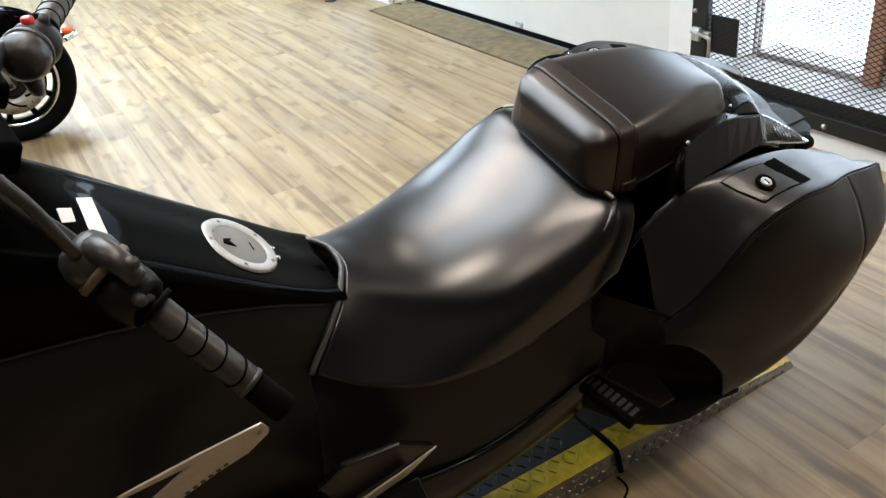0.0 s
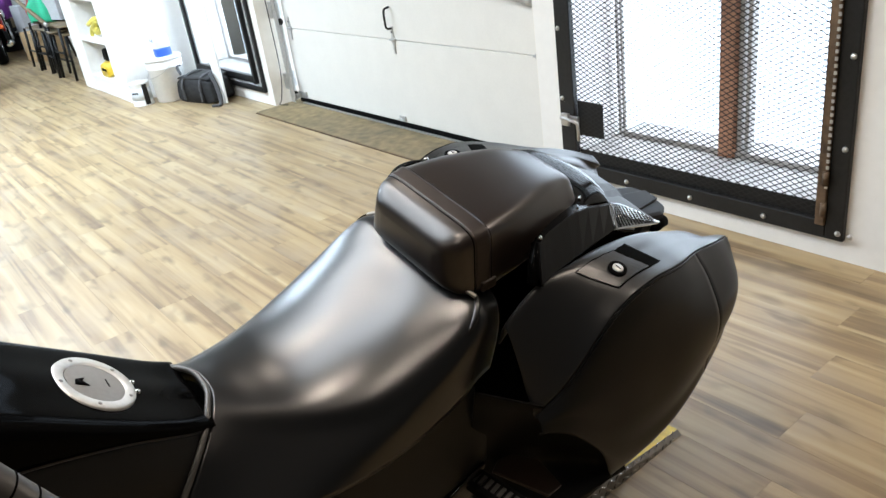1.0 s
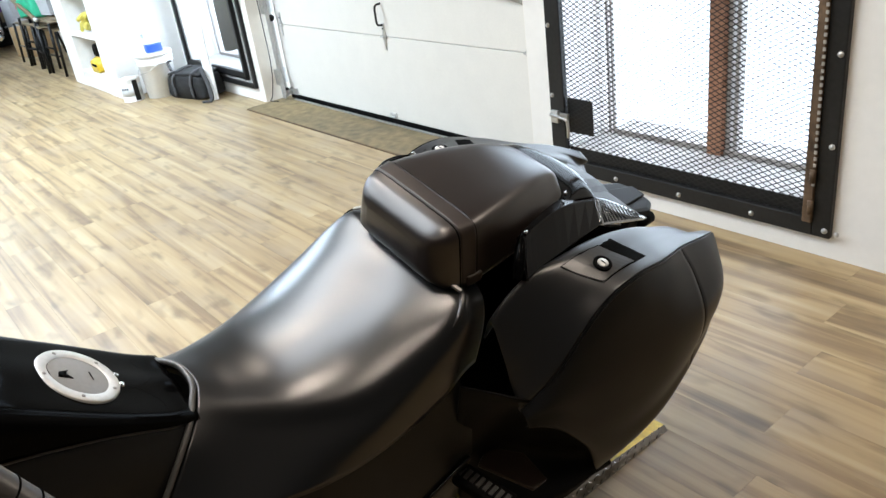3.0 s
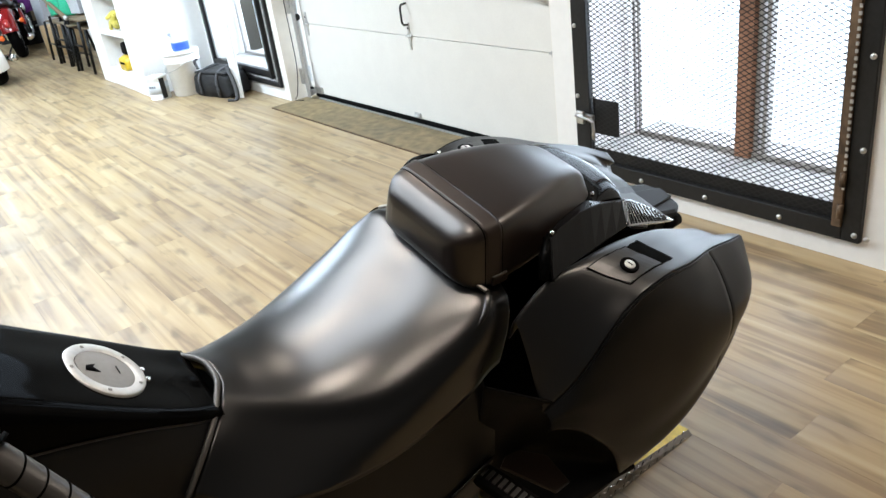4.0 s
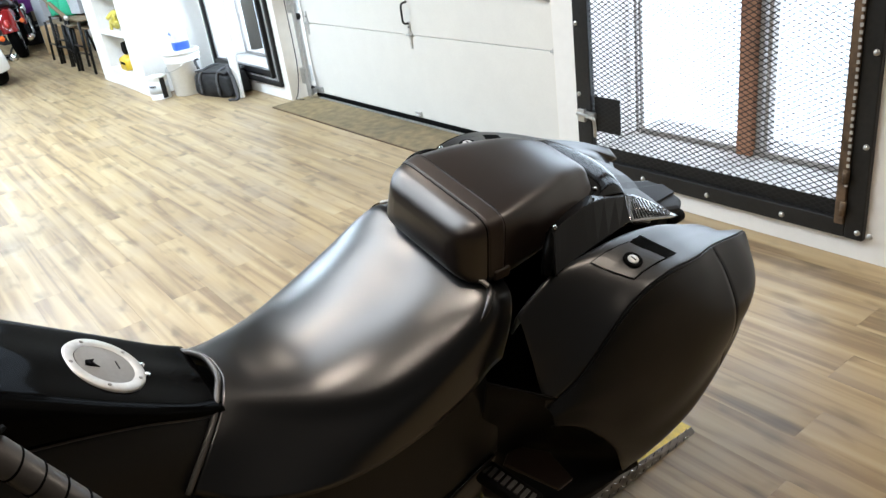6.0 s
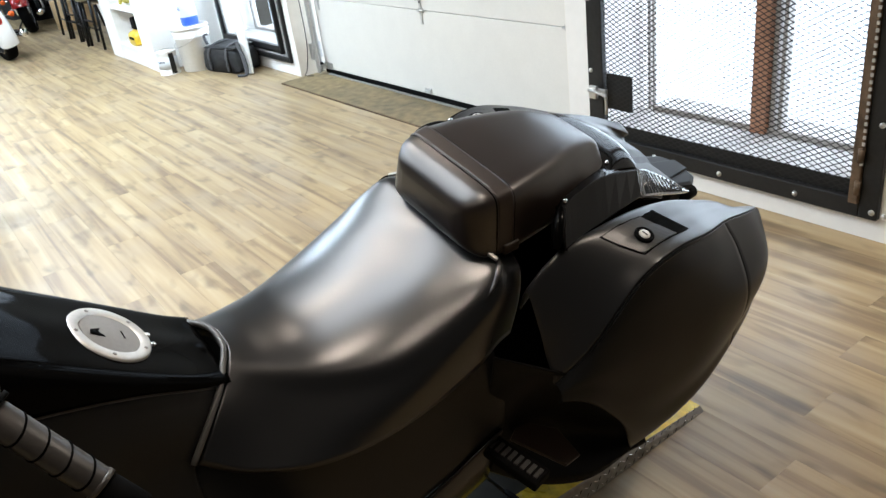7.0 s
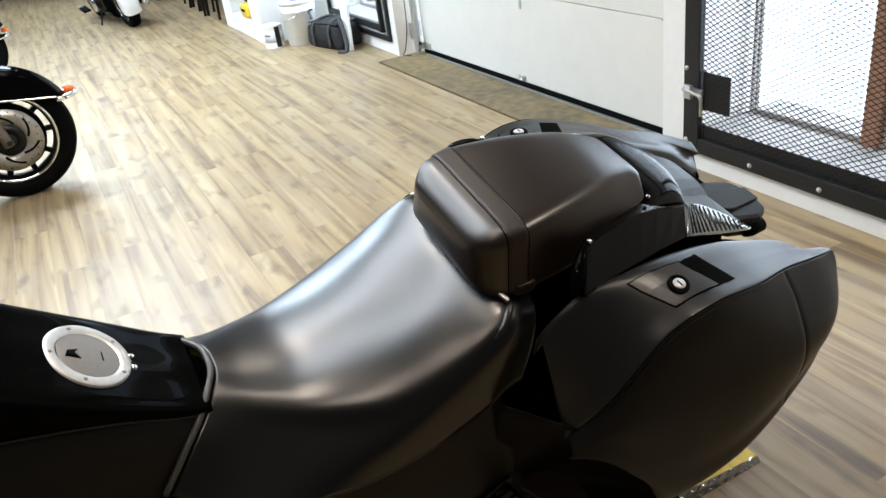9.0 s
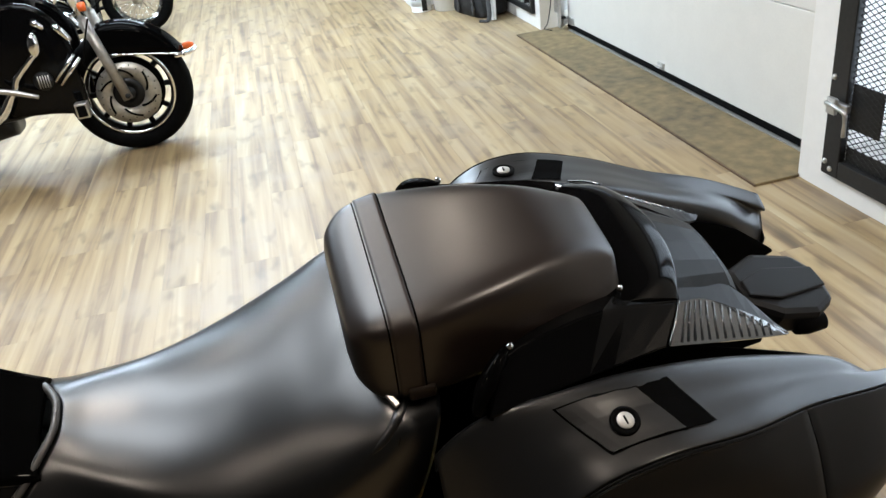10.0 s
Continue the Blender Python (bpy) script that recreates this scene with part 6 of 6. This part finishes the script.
    for s in (1, -1):
        part("pushrod_tube", tube([(s * 0.14, 0.05, 0.40), (s * 0.10, 0.17, 0.62)], 0.014, 8), M_CHROME, eng)
        part("pushrod_tube", tube([(s * 0.14, -0.02, 0.40), (s * 0.10, -0.10, 0.62)], 0.014, 8), M_CHROME, eng)
        part("side_case", turned([(0.10, 0.0), (0.105, 0.03), (0.09, 0.045), (0.04, 0.05)], 24, "x", (s * 0.16 if s > 0 else -0.21, 0.02, 0.30)), M_CHROME, eng, "chrome engine cover")
    part("air_cleaner", moved(turned([(0.050, 0), (0.056, 0.012), (0.056, 0.035), (0.042, 0.048), (0.02, 0.052)], 28, "x"), pose(0.17, 0.468, 0.645, -8) @ Matrix.Diagonal((1, 0.5, 1.05, 1))) if touring else turned([(0.065, 0), (0.072, 0.02), (0.072, 0.06), (0.055, 0.075), (0.03, 0.08)], 28, "x", (0.13, 0.16, 0.60)), M_CHROME, eng, "round chrome air cleaner")
    pipe = [(0.18, 0.455, 0.605), (0.20, 0.443, 0.593), (0.20, 0.344, 0.506), (0.20, 0.300, 0.440), (0.20, 0.10, 0.30), (0.20, -0.6, 0.26), (0.21, -1.12, 0.28)] if touring else [(0.12, 0.22, 0.52), (0.17, 0.30, 0.42), (0.17, 0.20, 0.26), (0.18, -0.2, 0.22), (0.20, -0.6, 0.24), (0.21, -1.12, 0.28)]
    part("exhaust", tube(pipe, [0.012, 0.015, 0.016, 0.018, 0.03, 0.042, 0.045] if touring else [0.022, 0.022, 0.022, 0.03, 0.042, 0.045], 14, 36), M_CHROME, b, "long chrome exhaust")
    base = 0.31 if touring else 0.17
    for s in (1, -1):
        part("frame_tube", tube([(s * 0.10, 0.46, 0.82), (s * 0.11, 0.42, base + 0.13), (s * 0.11, 0.30, base), (s * 0.11, -0.40, base)], 0.019, 10, 24), M_IRON, b)
    for s in (1, -1):
        if touring:
            # black leg shields with chrome pipes and covers showing before them
            part("leg_shield", loft([section(0.22, 0.03, 0.03, 0.30, 0.82, 4), section(0.42, 0.04, 0.035, 0.29, 0.84, 4), section(0.54, 0.035, 0.03, 0.270, 0.78, 4), section(0.61, 0.015, 0.015, 0.28, 0.66, 4)], 10), M_SEMI, b, "black leg shield").location.x = s * 0.115
            for dy, dz in ((0, 0), (0.022, -0.020)):
                part("lifter_tube", tube([(s * 0.165, 0.500 + dy, 0.455 + dz), (s * 0.165, 0.622 + dy, 0.568 + dz)], 0.0095, 12), M_CHROME, b, "slanted chrome lifter tube")
            part("rocker_box", tube([(s * 0.150, 0.568, 0.715), (s * 0.152, 0.590, 0.690), (s * 0.150, 0.624, 0.632)], [0.010, 0.018, 0.012], 12, 10), M_CHROME, b, "chrome rocker box")
            part("rocker_box", tube([(s * 0.150, 0.480, 0.745), (s * 0.152, 0.500, 0.732), (s * 0.150, 0.525, 0.705)], [0.012, 0.018, 0.010], 12, 10), M_CHROME, b, "chrome rocker box")
            part("shift_rod", tube([(s * 0.22, 0.20, 0.480), (s * 0.22, 0.30, 0.452), (s * 0.22, 0.415, 0.408)], [0.012, 0.014, 0.010], 12, 14), M_ALLOY, b, "dull alloy shift rod")
            cc = part("cam_cover", turned([(0.045, 0.0), (0.048, 0.012), (0.036, 0.022), (0.012, 0.025)], 24, "x", (0.15 if s > 0 else -0.175, 0.445, 0.465)), M_IRON, b, "dark ribbed cam cover")
            for k in range(5):
                part("cover_rib", tube([(s * 0.172, 0.425 + k * 0.012, 0.435), (s * 0.176, 0.428 + k * 0.012, 0.495)], 0.003, 6), M_ALLOY, cc)
            part("brake_hose", tube([(s * 0.15, 0.735, 0.72), (s * 0.165, 0.700, 0.640), (s * 0.165, 0.654, 0.520), (s * 0.15, 0.668, 0.470), (s * 0.12, 0.70, 0.43)], 0.0042, 8, 24), M_RUBBER, b, "black brake hose")
            pb = part("peg_block", boxes((s * 0.27 - 0.03, s * 0.27 + 0.03, 0.572, 0.632, 0.284, 0.358)), M_ALLOY, b, "bright-edged highway peg", bevel=0.005)
            part("peg_rubber", boxes((s * 0.27 - 0.033, s * 0.27 + 0.033, 0.580, 0.624, 0.293, 0.349)), M_RUBBER, pb, "black peg rubber", bevel=0.003)
            part("peg_arm", tube([(s * 0.13, 0.56, 0.32), (s * 0.25, 0.60, 0.32)], 0.012, 10), M_IRON, pb)
        else:
            part("lifter_tube", tube([(s * 0.17, 0.10, 0.36), (s * 0.165, 0.20, 0.56)], 0.019, 12), M_CHROME, b, "slanted chrome lifter tube")
            part("clutch_cable", tube([(s * 0.10, F - 0.22, 0.98), (s * 0.14, 0.60, 0.70), (s * 0.16, 0.52, 0.40), (s * 0.15, 0.30, 0.24)], 0.008, 8, 24), M_RUBBER, b, "black clutch cable")
            fb = part("footboard", moved(boxes((-0.05, 0.05, -0.13, 0.13, -0.012, 0.01)), pose(s * 0.27, 0.34, 0.235, 6)), M_RUBBER, b, "rubber-topped footboard", bevel=0.006)
            part("board_edge", moved(boxes((-0.055, 0.055, 0.13, 0.145, -0.03, 0.03)), pose(s * 0.27, 0.34, 0.235, 6)), M_ALLOY, fb, bevel=0.004)
        part("side_cover", loft([section(-0.38, 0.02, 0.02, 0.40, 0.60, 3), section(-0.28, 0.03, 0.03, 0.38, 0.64, 3), section(-0.18, 0.02, 0.02, 0.42, 0.60, 3)], 8), paint, b).location.x = s * 0.16
    low = 0.30 if touring else 0.10
    part("radiator_shroud", loft([section(0.44, 0.07, 0.06, low + 0.06, 0.80, 4), section(0.36, 0.10, 0.09, low, 0.84, 4), section(0.10, 0.11, 0.11, low - 0.01, 0.80, 4), section(-0.45, 0.12, 0.11, low, 0.68, 4)], 8), M_DARK, b, "black lower shroud")
    for k in range(0 if touring else 5):
        part("oil_line", tube([(0.15, 0.30 - 0.02 * k, 0.22 + 0.05 * k), (0.19, 0.14, 0.26 + 0.06 * k), (0.15, -0.06 - 0.03 * k, 0.24 + 0.07 * k)], 0.007, 8, 14), M_CHROME if k % 2 else M_RUBBER, b)
    if skirt:
        part("luggage_pad", loft([section(-0.72, 0.12, 0.10, 0.84, 0.98, 4), section(-0.98, 0.12, 0.10, 0.82, 0.96, 4)], 6), M_WHITEPAINT, b, "white passenger pad")
    part("kick_stand", tube([(-0.13, 0.05, 0.18), (-0.24, -0.10, 0.05), (-0.26, -0.20, 0.008)], 0.013, 8), M_IRON, b, "black kick stand")
    return b


cruiser(pose(-3.30, 0.073 - 0.84, 0) @ Matrix.Scale(1.05, 4), M_GLOSS, "black cruiser with a cast front wheel and a deep chrome-edged fender")
cruiser(pose(-6.75, -1.02, 0), M_GLOSS, "dark cruiser with a wire-spoked front wheel", wire=True)
cruiser(pose(-9.12, 1.27, 0, 0, -10, 98) @ Matrix.Scale(0.88, 4), M_WHITEPAINT, "white cruiser seen from behind with an oval red tail lamp", rear=True, skirt=True)
cruiser(pose(-10.95, 2.14, 0, 0, -6, 76) @ Matrix.Scale(0.88, 4), M_REDPAINT, "dark red cruiser parked among the boxes", rear=True)


# ---- floor planks ----
PW, PLN = 0.15, 1.22


def plank_mesh(w, l):
    bm = bmesh.new()
    g = 0.0003
    box(bm, g, l - g, g, w - g, -0.004, 0.0)
    me = bpy.data.meshes.new("plank")
    bm.to_mesh(me)
    bm.free()
    me.materials.append(M_PLANK)
    return me


PLANK = plank_mesh(PW, PLN)
rest = bmesh.new()
count = 0
rows_n = int((WALL_Y + 0.20 - Y0) / PW) + 1
for j in range(rows_n):
    y = WALL_Y + 0.18 - (j + 1) * PW
    off = (j * 0.47) % 1.0 * PLN
    x = X1 - off
    while x > X0:
        xa = x - PLN
        near = xa > -6.2 and xa < 1.2 and y > -0.75
        if near and count < 300 and xa + PLN < X1:
            ob = new("plank", PLANK)
            ob.parent = floor_ob
            ob.location = (xa, y, 0)
            count += 1
        else:
            box(rest, max(xa, X0) + 0.0005, min(x, X1) - 0.0005, y + 0.0005, y + PW - 0.0005, -0.004, 0.0)
        x -= PLN
    if off > 0.01:
        box(rest, X1 - off + 0.0005, X1, y + 0.0005, y + PW - 0.0005, -0.004, 0.0)
part("far_planks", rest, M_PLANK, floor_ob, "pale wood-look planks", smooth=False, kind="stuff")
